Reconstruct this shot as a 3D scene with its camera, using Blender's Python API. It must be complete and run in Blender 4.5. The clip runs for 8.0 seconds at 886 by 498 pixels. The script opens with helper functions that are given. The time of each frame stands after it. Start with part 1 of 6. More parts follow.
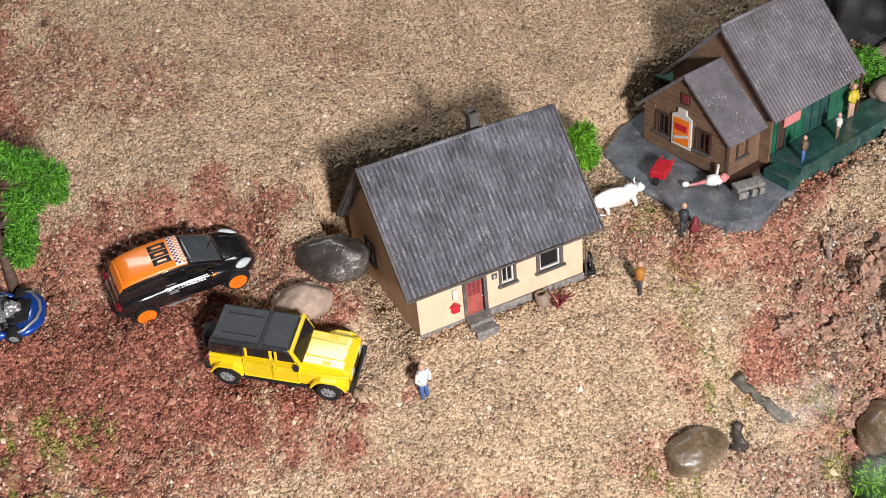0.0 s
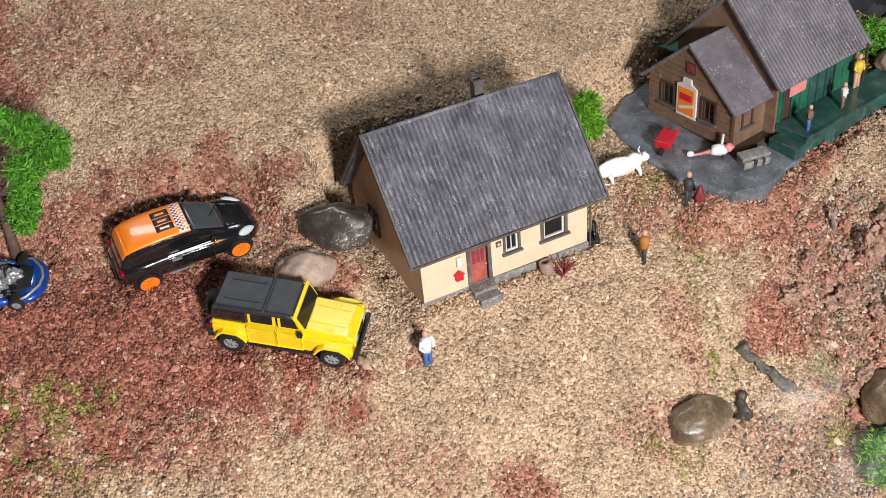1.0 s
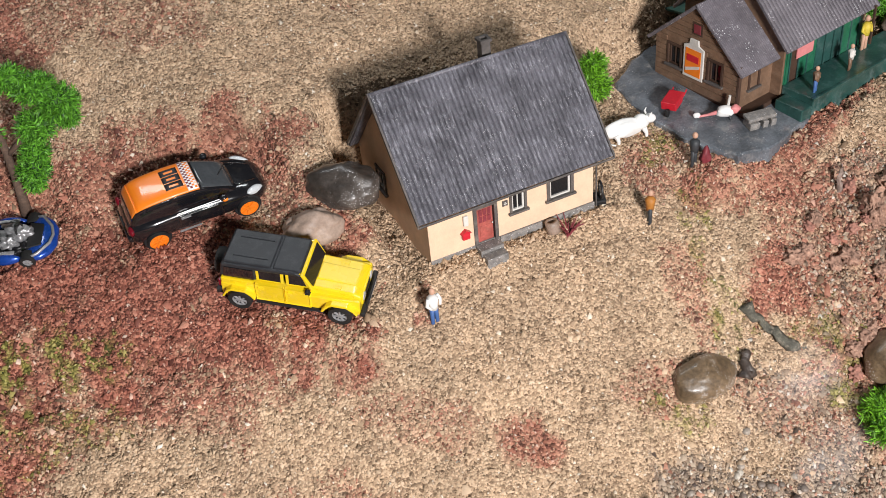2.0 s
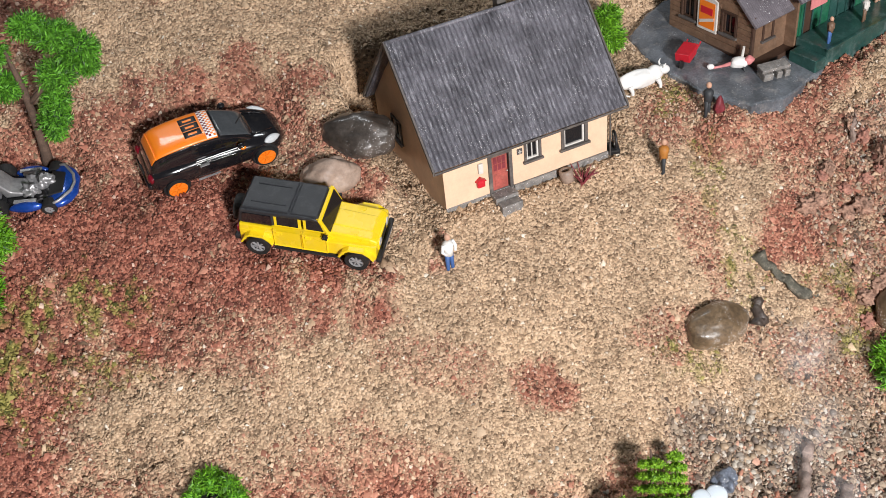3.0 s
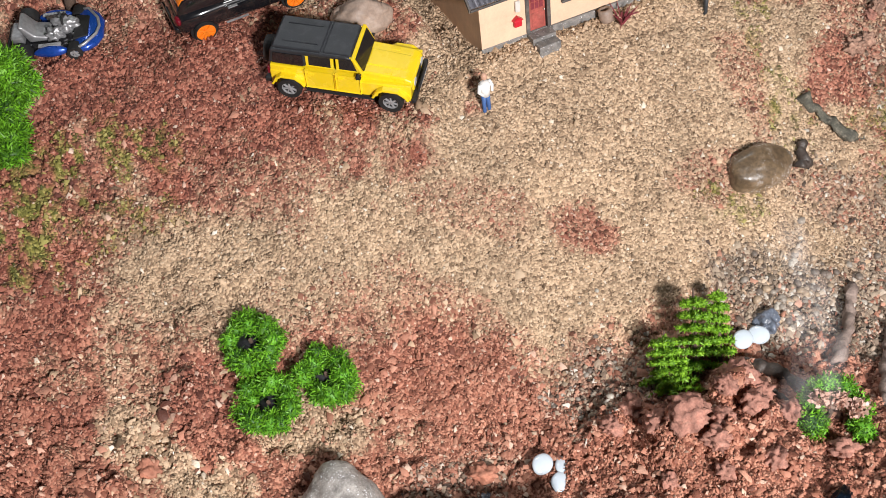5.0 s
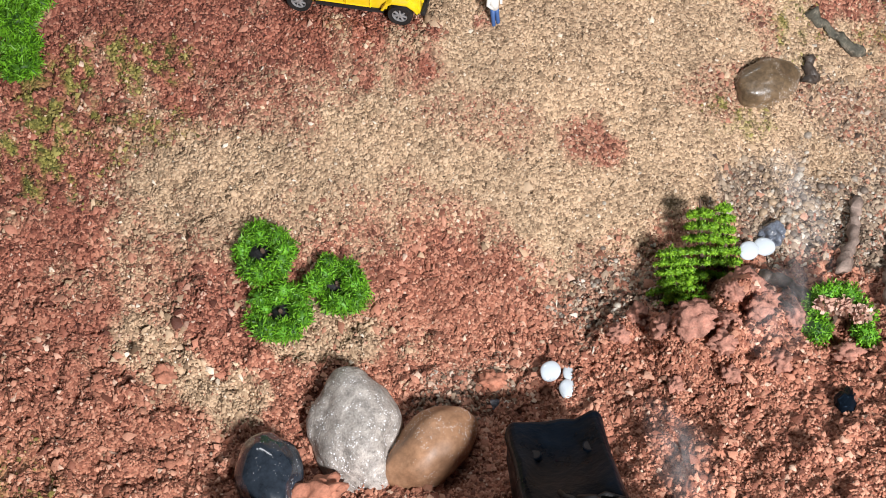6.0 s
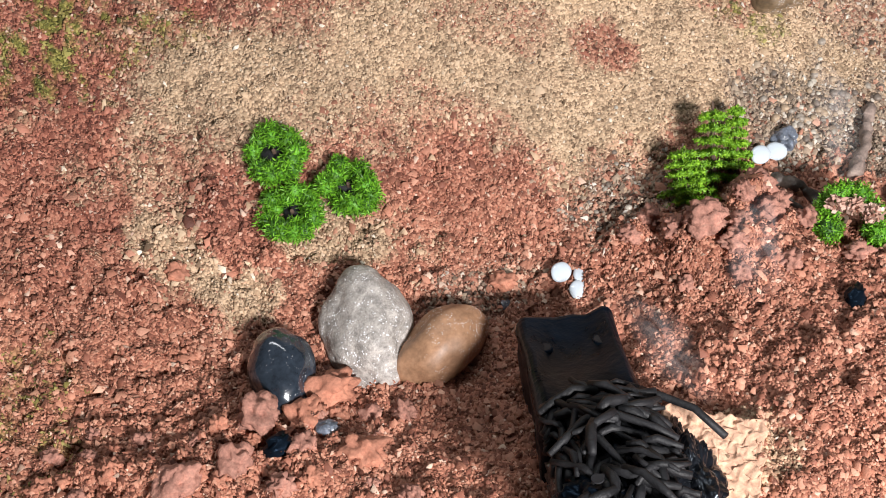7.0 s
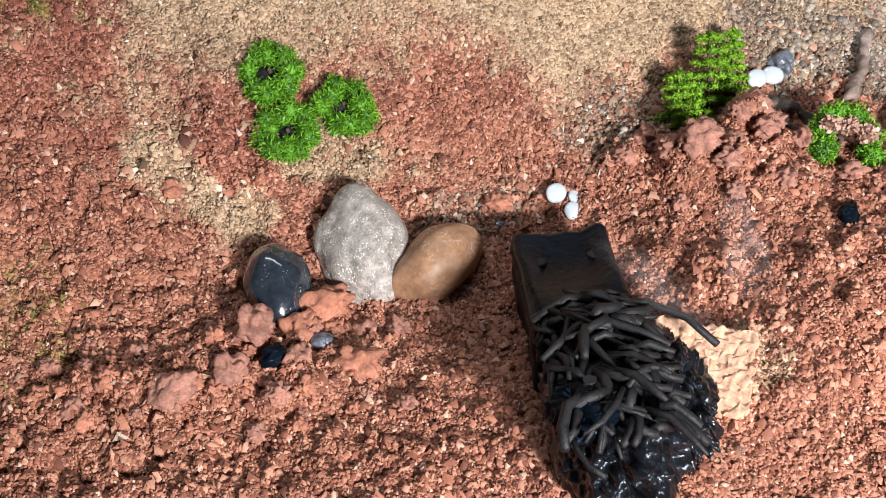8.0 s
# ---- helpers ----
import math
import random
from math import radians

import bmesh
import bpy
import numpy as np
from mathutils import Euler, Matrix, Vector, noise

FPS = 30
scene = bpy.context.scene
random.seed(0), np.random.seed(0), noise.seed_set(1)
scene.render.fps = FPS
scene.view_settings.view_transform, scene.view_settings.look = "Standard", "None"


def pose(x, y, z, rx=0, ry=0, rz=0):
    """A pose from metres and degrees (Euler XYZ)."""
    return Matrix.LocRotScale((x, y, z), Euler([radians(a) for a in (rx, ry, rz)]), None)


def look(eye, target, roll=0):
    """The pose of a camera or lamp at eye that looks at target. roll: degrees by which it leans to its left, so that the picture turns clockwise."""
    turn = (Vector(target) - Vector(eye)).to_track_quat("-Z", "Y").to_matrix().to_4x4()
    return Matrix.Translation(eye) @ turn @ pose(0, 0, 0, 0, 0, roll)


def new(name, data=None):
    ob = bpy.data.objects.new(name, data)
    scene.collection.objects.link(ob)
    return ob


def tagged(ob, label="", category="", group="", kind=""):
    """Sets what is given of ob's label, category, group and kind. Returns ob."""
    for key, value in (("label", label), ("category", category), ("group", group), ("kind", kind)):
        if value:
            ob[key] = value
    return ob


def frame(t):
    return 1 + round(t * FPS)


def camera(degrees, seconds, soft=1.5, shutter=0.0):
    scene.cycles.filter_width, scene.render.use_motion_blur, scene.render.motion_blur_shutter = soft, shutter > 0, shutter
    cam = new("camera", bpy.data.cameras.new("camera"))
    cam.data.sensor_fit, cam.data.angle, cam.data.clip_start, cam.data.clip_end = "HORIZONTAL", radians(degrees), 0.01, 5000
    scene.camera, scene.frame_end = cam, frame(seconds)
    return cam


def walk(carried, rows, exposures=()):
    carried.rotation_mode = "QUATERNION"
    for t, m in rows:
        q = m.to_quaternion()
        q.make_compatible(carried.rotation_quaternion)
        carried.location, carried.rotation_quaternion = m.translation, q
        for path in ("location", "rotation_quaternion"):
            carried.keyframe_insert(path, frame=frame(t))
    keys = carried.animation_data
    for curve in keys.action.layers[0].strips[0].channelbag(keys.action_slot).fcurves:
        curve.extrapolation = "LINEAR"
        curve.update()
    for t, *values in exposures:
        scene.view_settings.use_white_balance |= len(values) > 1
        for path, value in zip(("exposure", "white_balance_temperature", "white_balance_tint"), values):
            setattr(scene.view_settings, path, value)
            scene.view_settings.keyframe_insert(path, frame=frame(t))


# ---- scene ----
# A table-top model landscape at true size: one hundredth of a metre is called CM.
CM = 0.01
cam = camera(45.0, 8.0, soft=0.9)
ROWS = [  # seconds, eye in centimetres, turn in degrees
    (0.0, -13.368, -35.021, 31.915, 53.887, 4.896, -26.646),
    (0.5, -13.509, -35.166, 31.621, 53.492, 4.834, -26.600),
    (1.0, -13.768, -35.234, 31.107, 53.189, 4.804, -26.593),
    (1.5, -13.871, -35.330, 30.984, 52.382, 4.808, -26.456),
    (3.0, -14.856, -36.988, 30.030, 50.713, 5.309, -25.656),
    (3.5, -15.168, -37.103, 29.524, 49.694, 5.666, -25.347),
    (4.0, -15.774, -36.922, 28.789, 48.468, 5.778, -25.319),
    (4.5, -16.053, -37.092, 27.933, 47.083, 6.059, -25.334),
    (6.0, -17.574, -38.642, 26.546, 43.113, 6.196, -25.403),
    (6.5, -18.068, -39.409, 25.815, 41.978, 6.278, -25.198),
    (7.0, -18.691, -40.054, 25.082, 40.808, 6.257, -25.046),
    (7.5, -18.919, -40.589, 24.376, 39.787, 6.138, -24.924),
    (8.0, -19.341, -41.381, 24.008, 38.894, 5.932, -24.875),
]
walk(cam, [(t, pose(x * CM, y * CM, z * CM, rx, ry, rz)) for t, x, y, z, rx, ry, rz in ROWS], [(0.0, 0.2), (3.0, 0.08), (8.0, 0.12)])

# ---- light: one wide ceiling lamp in front of the model, an added fill and the dim hall around it ----
lamp_data = bpy.data.lights.new("hall_lamp", "AREA")
lamp_data.shape, lamp_data.size, lamp_data.energy, lamp_data.color = "DISK", 0.14, 14.6, (1.0, 0.97, 0.965)
hall_lamp = new("hall_lamp", lamp_data)
hall_lamp.matrix_world = look((-0.04, -0.93, 0.38), (0.0, 0.0, 0.0))
# added fill from above: brightens the hilltop and gives glossy paint its highlights
fill_data = bpy.data.lights.new("fill_strip", "AREA")
fill_data.shape, fill_data.size, fill_data.size_y, fill_data.energy, fill_data.color = "RECTANGLE", 1.3, 0.10, 7.0, (0.93, 0.97, 1.0)
fill_strip = new("fill_strip", fill_data)
fill_strip.matrix_world = look((0.15, 0.55, 1.4), (0.0, 0.1, 0.0))
world = bpy.data.worlds.new("hall")
scene.world = world
world.use_nodes = True
world.node_tree.nodes["Background"].inputs[0].default_value = (0.92, 0.96, 1.0, 1)
world.node_tree.nodes["Background"].inputs[1].default_value = 0.03


# ---- materials ----
def nodes_of(name):
    m = bpy.data.materials.new(name)
    m.use_nodes = True
    nt = m.node_tree
    return m, nt, nt.nodes["Principled BSDF"]


def wire(nt, a, ao, b, bi):
    nt.links.new(a.outputs[ao], b.inputs[bi])


def noise_node(nt, scale, detail=4.0, rough=0.6, coord=None):
    if coord is None:
        coord = nt.nodes.new("ShaderNodeTexCoord")
    n = nt.nodes.new("ShaderNodeTexNoise")
    n.inputs["Scale"].default_value, n.inputs["Detail"].default_value, n.inputs["Roughness"].default_value = scale, detail, rough
    wire(nt, coord, "Object", n, "Vector")
    return n


def ramp(nt, stops):
    r = nt.nodes.new("ShaderNodeValToRGB")
    e = r.color_ramp.elements
    e[0].position, e[0].color = stops[0][0], (*stops[0][1], 1)
    e[1].position, e[1].color = stops[-1][0], (*stops[-1][1], 1)
    for p, c in stops[1:-1]:
        k = e.new(p)
        k.color = (*c, 1)
    return r


def tint(c, k):
    return tuple(min(1.0, v * k) for v in c)


def surface(name, base, rough=0.5, metal=0.0, coarse=60, fine=700, vary=0.25, bump=0.15, coat=0.0, dust=0.0, dust_color=(0.55, 0.45, 0.35), speck=0.0, spec=0.5, streak=None, sheen=(1.0, 1.0, 1.0)):
    """Paint, plastic, stone: two scales of tone, fine relief, an uneven gloss, and pale dust with white specks where wanted."""
    m, nt, p = nodes_of(name)
    a, b = noise_node(nt, coarse), noise_node(nt, fine, 3.0)
    r = ramp(nt, [(0.3, tint(base, 1 - vary)), (0.7, tint(base, 1 + vary))])
    wire(nt, a, "Fac", r, "Fac")
    out = r
    mix = nt.nodes.new("ShaderNodeMixRGB")
    mix.blend_type = "OVERLAY"
    mix.inputs[0].default_value = vary * 1.4
    wire(nt, r, "Color", mix, 1)
    wire(nt, b, "Fac", mix, 2)
    out = mix
    if dust > 0:
        d = noise_node(nt, coarse * 2.3, 8.0, 0.75)
        if streak:
            mp = nt.nodes.new("ShaderNodeMapping")
            mp.inputs["Scale"].default_value = streak
            wire(nt, nt.nodes.new("ShaderNodeTexCoord"), "Object", mp, "Vector")
            wire(nt, mp, "Vector", d, "Vector")
        dr = ramp(nt, [(0.52, (0, 0, 0)), (0.72, (dust, dust, dust))])
        wire(nt, d, "Fac", dr, "Fac")
        dm = nt.nodes.new("ShaderNodeMixRGB")
        dm.inputs[2].default_value = (*dust_color, 1)
        wire(nt, dr, "Color", dm, 0)
        wire(nt, out, "Color", dm, 1)
        out = dm
    if speck > 0:
        v = nt.nodes.new("ShaderNodeTexVoronoi")
        v.inputs["Scale"].default_value = 1000
        co = nt.nodes.new("ShaderNodeTexCoord")
        wire(nt, co, "Object", v, "Vector")
        vr = ramp(nt, [(0.0, (1, 1, 1)), (speck, (0, 0, 0))])
        vr.color_ramp.interpolation = "CONSTANT"
        wire(nt, v, "Distance", vr, "Fac")
        patch = noise_node(nt, coarse * 1.3)
        pr = ramp(nt, [(0.5, (0, 0, 0)), (0.58, (1, 1, 1))])
        wire(nt, patch, "Fac", pr, "Fac")
        mul = nt.nodes.new("ShaderNodeMath")
        mul.operation = "MULTIPLY"
        wire(nt, vr, "Color", mul, 0)
        wire(nt, pr, "Color", mul, 1)
        sm = nt.nodes.new("ShaderNodeMixRGB")
        sm.inputs[2].default_value = (0.8, 0.8, 0.82, 1)
        wire(nt, mul, 0, sm, 0)
        wire(nt, out, "Color", sm, 1)
        out = sm
    wire(nt, out, "Color", p, "Base Color")
    rr = nt.nodes.new("ShaderNodeMapRange")
    rr.inputs[3].default_value, rr.inputs[4].default_value = max(0.03, rough - 0.12), min(1.0, rough + 0.12)
    wire(nt, a, "Fac", rr, 0)
    wire(nt, rr, 0, p, "Roughness")
    p.inputs["Metallic"].default_value = metal
    p.inputs["Specular IOR Level"].default_value = spec
    p.inputs["Specular Tint"].default_value = (*sheen, 1)
    p.inputs["Coat Weight"].default_value = coat
    p.inputs["Coat Roughness"].default_value = 0.06
    if bump > 0:
        bn = nt.nodes.new("ShaderNodeBump")
        bn.inputs["Strength"].default_value, bn.inputs["Distance"].default_value = bump, 0.0004
        wire(nt, b, "Fac", bn, "Height")
        wire(nt, bn, "Normal", p, "Normal")
    return m


def soil(name, fine):
    """Sand, red soil, moss and grey grit, mixed by where each lies on the hill, each grain with a tone of its own."""
    m, nt, p = nodes_of(name)
    at = nt.nodes.new("ShaderNodeAttribute")
    at.attribute_name = "kind_of_soil"
    sep = nt.nodes.new("ShaderNodeSeparateColor")
    wire(nt, at, "Color", sep, "Color")
    geo = nt.nodes.new("ShaderNodeNewGeometry")
    dim = nt.nodes.new("ShaderNodeMath")
    dim.operation = "MULTIPLY"
    dim.inputs[1].default_value = 0.8
    cells = nt.nodes.new("ShaderNodeTexVoronoi")
    cells.inputs["Scale"].default_value = 760
    wire(nt, nt.nodes.new("ShaderNodeTexCoord"), "Object", cells, "Vector")
    cell_tone = nt.nodes.new("ShaderNodeSeparateColor")
    wire(nt, cells, "Color", cell_tone, "Color")
    wire(nt, cell_tone, "Red", dim, 0)
    rnd = (geo, "Random Per Island") if fine else (dim, 0)
    sand = ramp(nt, [(0.0, (0.20, 0.13, 0.08)), (0.18, (0.40, 0.275, 0.175)), (0.55, (0.61, 0.43, 0.28)), (0.96, (0.74, 0.55, 0.38)), (1.0, (0.88, 0.80, 0.68))])
    plum = ramp(nt, [(0.0, (0.10, 0.032, 0.024)), (0.25, (0.24, 0.078, 0.052)), (0.6, (0.44, 0.165, 0.11)), (0.94, (0.56, 0.26, 0.18)), (1.0, (0.76, 0.56, 0.45))])
    rust = ramp(nt, [(0.0, (0.13, 0.045, 0.028)), (0.22, (0.31, 0.118, 0.076)), (0.55, (0.50, 0.215, 0.138)), (0.94, (0.62, 0.32, 0.22)), (1.0, (0.78, 0.57, 0.44))])
    moss = ramp(nt, [(0.0, (0.06, 0.07, 0.015)), (0.5, (0.24, 0.22, 0.05)), (1.0, (0.46, 0.40, 0.13))])
    grit = ramp(nt, [(0.0, (0.07, 0.05, 0.042)), (0.4, (0.31, 0.235, 0.17)), (0.85, (0.52, 0.41, 0.305)), (1.0, (0.68, 0.63, 0.56))])
    for r in (sand, plum, rust, moss, grit):
        wire(nt, rnd[0], rnd[1], r, "Fac")
    red = nt.nodes.new("ShaderNodeMixRGB")
    wire(nt, at, "Alpha", red, 0)
    wire(nt, plum, "Color", red, 1)
    wire(nt, rust, "Color", red, 2)
    out = sand
    for ch, r in (("Red", red), ("Green", moss), ("Blue", grit)):
        mx = nt.nodes.new("ShaderNodeMixRGB")
        wire(nt, sep, ch, mx, 0)
        wire(nt, out, "Color", mx, 1)
        wire(nt, r, "Color", mx, 2)
        out = mx
    big = noise_node(nt, 38, 5.0)
    hs = nt.nodes.new("ShaderNodeHueSaturation")
    mr = nt.nodes.new("ShaderNodeMapRange")
    mr.inputs[1].default_value, mr.inputs[2].default_value, mr.inputs[3].default_value, mr.inputs[4].default_value = 0.3, 0.7, 0.8, 1.15
    wire(nt, big, "Fac", mr, 0)
    wire(nt, mr, 0, hs, "Value")
    wire(nt, out, "Color", hs, "Color")
    wire(nt, hs, "Color", p, "Base Color")
    p.inputs["Roughness"].default_value = 0.6 if fine else 0.9
    p.inputs["Specular IOR Level"].default_value = 0.35
    bn = nt.nodes.new("ShaderNodeBump")
    bn.inputs["Strength"].default_value, bn.inputs["Distance"].default_value = (0.5, 0.0006) if fine else (1.0, 0.0014)
    if fine:
        wire(nt, noise_node(nt, 1600, 3.0), "Fac", bn, "Height")
    else:
        bn.invert = True
        wire(nt, cells, "Distance", bn, "Height")
    wire(nt, bn, "Normal", p, "Normal")
    return m


def leafy(name, dark, light):
    m, nt, p = nodes_of(name)
    geo = nt.nodes.new("ShaderNodeNewGeometry")
    r = ramp(nt, [(0.0, dark), (0.55, tint(light, 0.7)), (1.0, light)])
    wire(nt, geo, "Random Per Island", r, "Fac")
    wire(nt, r, "Color", p, "Base Color")
    p.inputs["Roughness"].default_value = 0.55
    p.inputs["Subsurface Weight"].default_value = 0.0
    return m


SOIL, GRAIN = soil("soil", False), soil("gravel_grains", True)
CREAM = surface("cream_plaster", (0.74, 0.525, 0.365), 0.8, coarse=120, fine=900, vary=0.08, bump=0.2, dust=0.25, dust_color=(0.45, 0.36, 0.18))
SLATE = surface("dark_roof_tiles", (0.115, 0.113, 0.132), 0.5, coarse=70, fine=1200, vary=0.4, bump=0.4, dust=0.85, dust_color=(0.46, 0.46, 0.51), speck=0.17, streak=(6.0, 1.0, 1.0))
SLATE2 = surface("brown_grey_roof", (0.135, 0.122, 0.138), 0.45, coarse=70, fine=1500, vary=0.3, bump=0.3, dust=0.5, dust_color=(0.33, 0.30, 0.32), speck=0.2, streak=(1.2, 4.0, 1.2))
TRIM = surface("dark_grey_trim", (0.09, 0.08, 0.075), 0.6, vary=0.3, dust=0.3)
PALETRIM = surface("pale_trim", (0.62, 0.60, 0.56), 0.6, vary=0.15, dust=0.2)
BROWN = surface("brown_boards", (0.175, 0.105, 0.066), 0.55, coarse=140, vary=0.25, bump=0.2, dust=0.15)
BROWN_D = surface("dark_brown_boards", (0.06, 0.033, 0.022), 0.55, vary=0.25)
GREEN = surface("green_paint", (0.015, 0.12, 0.062), 0.4, vary=0.3, dust=0.25, dust_color=(0.2, 0.3, 0.26), coat=0.3)
GREEN_D = surface("dark_green_paint", (0.025, 0.08, 0.07), 0.35, vary=0.35, dust=0.6, dust_color=(0.17, 0.24, 0.24), coat=0.3)
REDDOOR = surface("worn_red_paint", (0.32, 0.075, 0.06), 0.5, vary=0.35, dust=0.4, dust_color=(0.35, 0.22, 0.17))
REDP = surface("bright_red_plastic", (0.55, 0.015, 0.03), 0.4, vary=0.15)
PINK = surface("faded_pink_card", (0.62, 0.22, 0.22), 0.6, vary=0.15)
STEP = surface("grey_cast_stone", (0.20, 0.19, 0.18), 0.75, coarse=300, fine=1500, vary=0.35, bump=0.5, dust=0.4, speck=0.2)
SLAB = surface("wet_blue_grey_slate", (0.115, 0.128, 0.145), 0.35, coarse=60, fine=900, vary=0.5, bump=0.6, dust=0.75, dust_color=(0.33, 0.315, 0.30), coat=0.3, speck=0.14)
# dark glass whose grey base colour holds the reflection of the hall
REFLECT_GREY = surface("glass_with_grey_reflection", (0.06, 0.066, 0.072), 0.15, vary=0.2, bump=0.0, coat=0.5)
GLASS_D = surface("dark_window_glass", (0.012, 0.012, 0.014), 0.12, vary=0.1, bump=0.0)
YELLOW = surface("yellow_car_paint", (0.86, 0.62, 0.012), 0.28, coarse=50, vary=0.05, bump=0.0, coat=0.8, dust=0.10)
BLACKROOF = surface("black_grained_plastic", (0.022, 0.024, 0.028), 0.42, coarse=80, fine=2500, vary=0.3, bump=0.25, dust=0.22, dust_color=(0.18, 0.18, 0.18))
BLACKP = surface("black_gloss_paint", (0.008, 0.008, 0.010), 0.16, vary=0.1, bump=0.0, coat=1.0, dust=0.04)
BLACKM = surface("black_matt_plastic", (0.014, 0.014, 0.015), 0.55, vary=0.2)
TYRE = surface("tyre_rubber", (0.012, 0.012, 0.012), 0.7, vary=0.2, dust=0.25, dust_color=(0.14, 0.09, 0.07))
RIM = surface("dull_silver_rim", (0.36, 0.36, 0.37), 0.35, metal=0.25, vary=0.2)
ORANGE = surface("orange_paint", (0.84, 0.21, 0.012), 0.35, vary=0.06, bump=0.0, coat=0.5, dust=0.05)
WHITEP = surface("white_paint", (0.78, 0.78, 0.76), 0.45, vary=0.08, dust=0.1)
BLUE = surface("metallic_blue_paint", (0.012, 0.065, 0.36), 0.25, metal=0.35, vary=0.2, coat=0.8)
SILVER = surface("dusty_silver_plastic", (0.36, 0.36, 0.37), 0.4, metal=0.5, vary=0.3, dust=0.4, dust_color=(0.4, 0.38, 0.36))
TAIL = surface("red_lamp_glass", (0.16, 0.006, 0.015), 0.2, vary=0.1)
LAMPG = surface("clear_lamp_glass", (0.55, 0.58, 0.6), 0.15, vary=0.15)
BARK = surface("tree_bark", (0.11, 0.07, 0.05), 0.85, coarse=300, fine=1500, vary=0.4, bump=0.7)
LEAF = leafy("bright_green_flock", (0.018, 0.075, 0.004), (0.20, 0.50, 0.022))
LEAF_D = leafy("green_flock", (0.014, 0.065, 0.010), (0.16, 0.46, 0.035))
FIRLEAF = leafy("fir_flock", (0.07, 0.20, 0.008), (0.27, 0.52, 0.025))
BLOSSOM = leafy("pink_blossom", (0.40, 0.22, 0.16), (0.78, 0.52, 0.42))
BOULDER_D = surface("dark_wet_boulder", (0.055, 0.046, 0.04), 0.35, coarse=45, fine=600, vary=0.5, bump=0.4, coat=0.35, dust=0.4, dust_color=(0.22, 0.195, 0.17), speck=0.22)
BOULDER_R = surface("reddish_boulder", (0.32, 0.235, 0.185), 0.55, coarse=50, fine=700, vary=0.3, bump=0.4, dust=0.35, dust_color=(0.36, 0.28, 0.22))
BOULDER_O = surface("brown_ochre_boulder", (0.16, 0.11, 0.065), 0.4, coarse=45, fine=600, vary=0.6, bump=0.4, coat=0.3, dust=0.6, dust_color=(0.38, 0.33, 0.27), speck=0.26)
GRANITE = surface("grey_granite", (0.36, 0.33, 0.305), 0.45, coarse=220, fine=1100, vary=0.45, bump=1.0, dust=0.7, dust_color=(0.60, 0.58, 0.54), speck=0.34)
TANSTONE = surface("tan_pebble", (0.36, 0.20, 0.115), 0.5, coarse=55, fine=500, vary=0.35, bump=0.15, speck=0.26, dust=0.3, dust_color=(0.42, 0.3, 0.2))
BLUEBLACK = surface("wet_blue_black_pebble", (0.022, 0.030, 0.042), 0.14, coarse=70, fine=500, vary=0.45, bump=0.15, coat=0.6, speck=0.16, dust=0.25, dust_color=(0.06, 0.075, 0.10))
REDROCK = surface("crumbly_red_rock", (0.43, 0.18, 0.115), 0.85, coarse=90, fine=800, vary=0.35, bump=0.9, dust=0.35, dust_color=(0.55, 0.3, 0.2))
BANKROCK = surface("brown_bank_soil", (0.33, 0.195, 0.14), 0.9, coarse=200, fine=900, vary=0.5, bump=1.0, dust=0.5, dust_color=(0.45, 0.33, 0.25))
CLODROCK = surface("brown_red_clod", (0.37, 0.175, 0.13), 0.85, coarse=140, fine=900, vary=0.45, bump=1.0, dust=0.4, dust_color=(0.5, 0.32, 0.24))
# blue in base and sheen stands in for the reflection of a cool ceiling
CHAR = surface("wet_charred_wood", (0.004, 0.007, 0.012), 0.3, coarse=90, fine=260, vary=0.35, bump=1.0, spec=0.14, coat=0.0, sheen=(0.35, 0.6, 1.0))
STICKS = surface("charred_sticks", (0.009, 0.009, 0.011), 0.6, coarse=200, fine=900, vary=0.45, bump=0.8, dust=0.25, dust_color=(0.06, 0.06, 0.062))
# the bluish sheen likewise colours the reflections on the tar
TAR = surface("lumpy_wet_tar", (0.008, 0.009, 0.012), 0.3, coarse=200, fine=420, vary=0.3, bump=1.0, coat=0.4, spec=0.35, sheen=(0.7, 0.85, 1.0))
PALE = surface("pale_sand_slab", (0.62, 0.38, 0.26), 0.85, coarse=260, fine=1000, vary=0.3, bump=0.8)
MILK = surface("milky_glass_pebble", (0.56, 0.63, 0.69), 0.2, vary=0.04, bump=0.0, coat=0.4)
BLUEGREY = surface("blue_grey_stone", (0.13, 0.15, 0.19), 0.35, coarse=200, fine=900, vary=0.6, bump=0.5, coat=0.4, speck=0.2)
WOOD = surface("weathered_grey_brown_wood", (0.26, 0.195, 0.165), 0.75, coarse=120, fine=900, vary=0.4, bump=0.6, dust=0.4, dust_color=(0.33, 0.28, 0.24))
WOOD_D = surface("dark_wet_wood", (0.06, 0.045, 0.037), 0.5, coarse=120, fine=900, vary=0.4, bump=0.6, dust=0.3, dust_color=(0.26, 0.23, 0.20))
MOSSWOOD = surface("mossy_wet_wood", (0.09, 0.085, 0.065), 0.8, coarse=150, fine=900, vary=0.5, bump=1.0, dust=0.9, dust_color=(0.42, 0.36, 0.28))
SKIN = surface("beige_figure_paint", (0.55, 0.33, 0.23), 0.6, vary=0.1)
JEANS = surface("blue_figure_paint", (0.055, 0.13, 0.34), 0.6, vary=0.15)
DARKFIG = surface("dark_figure_paint", (0.035, 0.04, 0.045), 0.6, vary=0.3)
OCHRE = surface("orange_brown_figure_paint", (0.42, 0.17, 0.03), 0.6, vary=0.2)
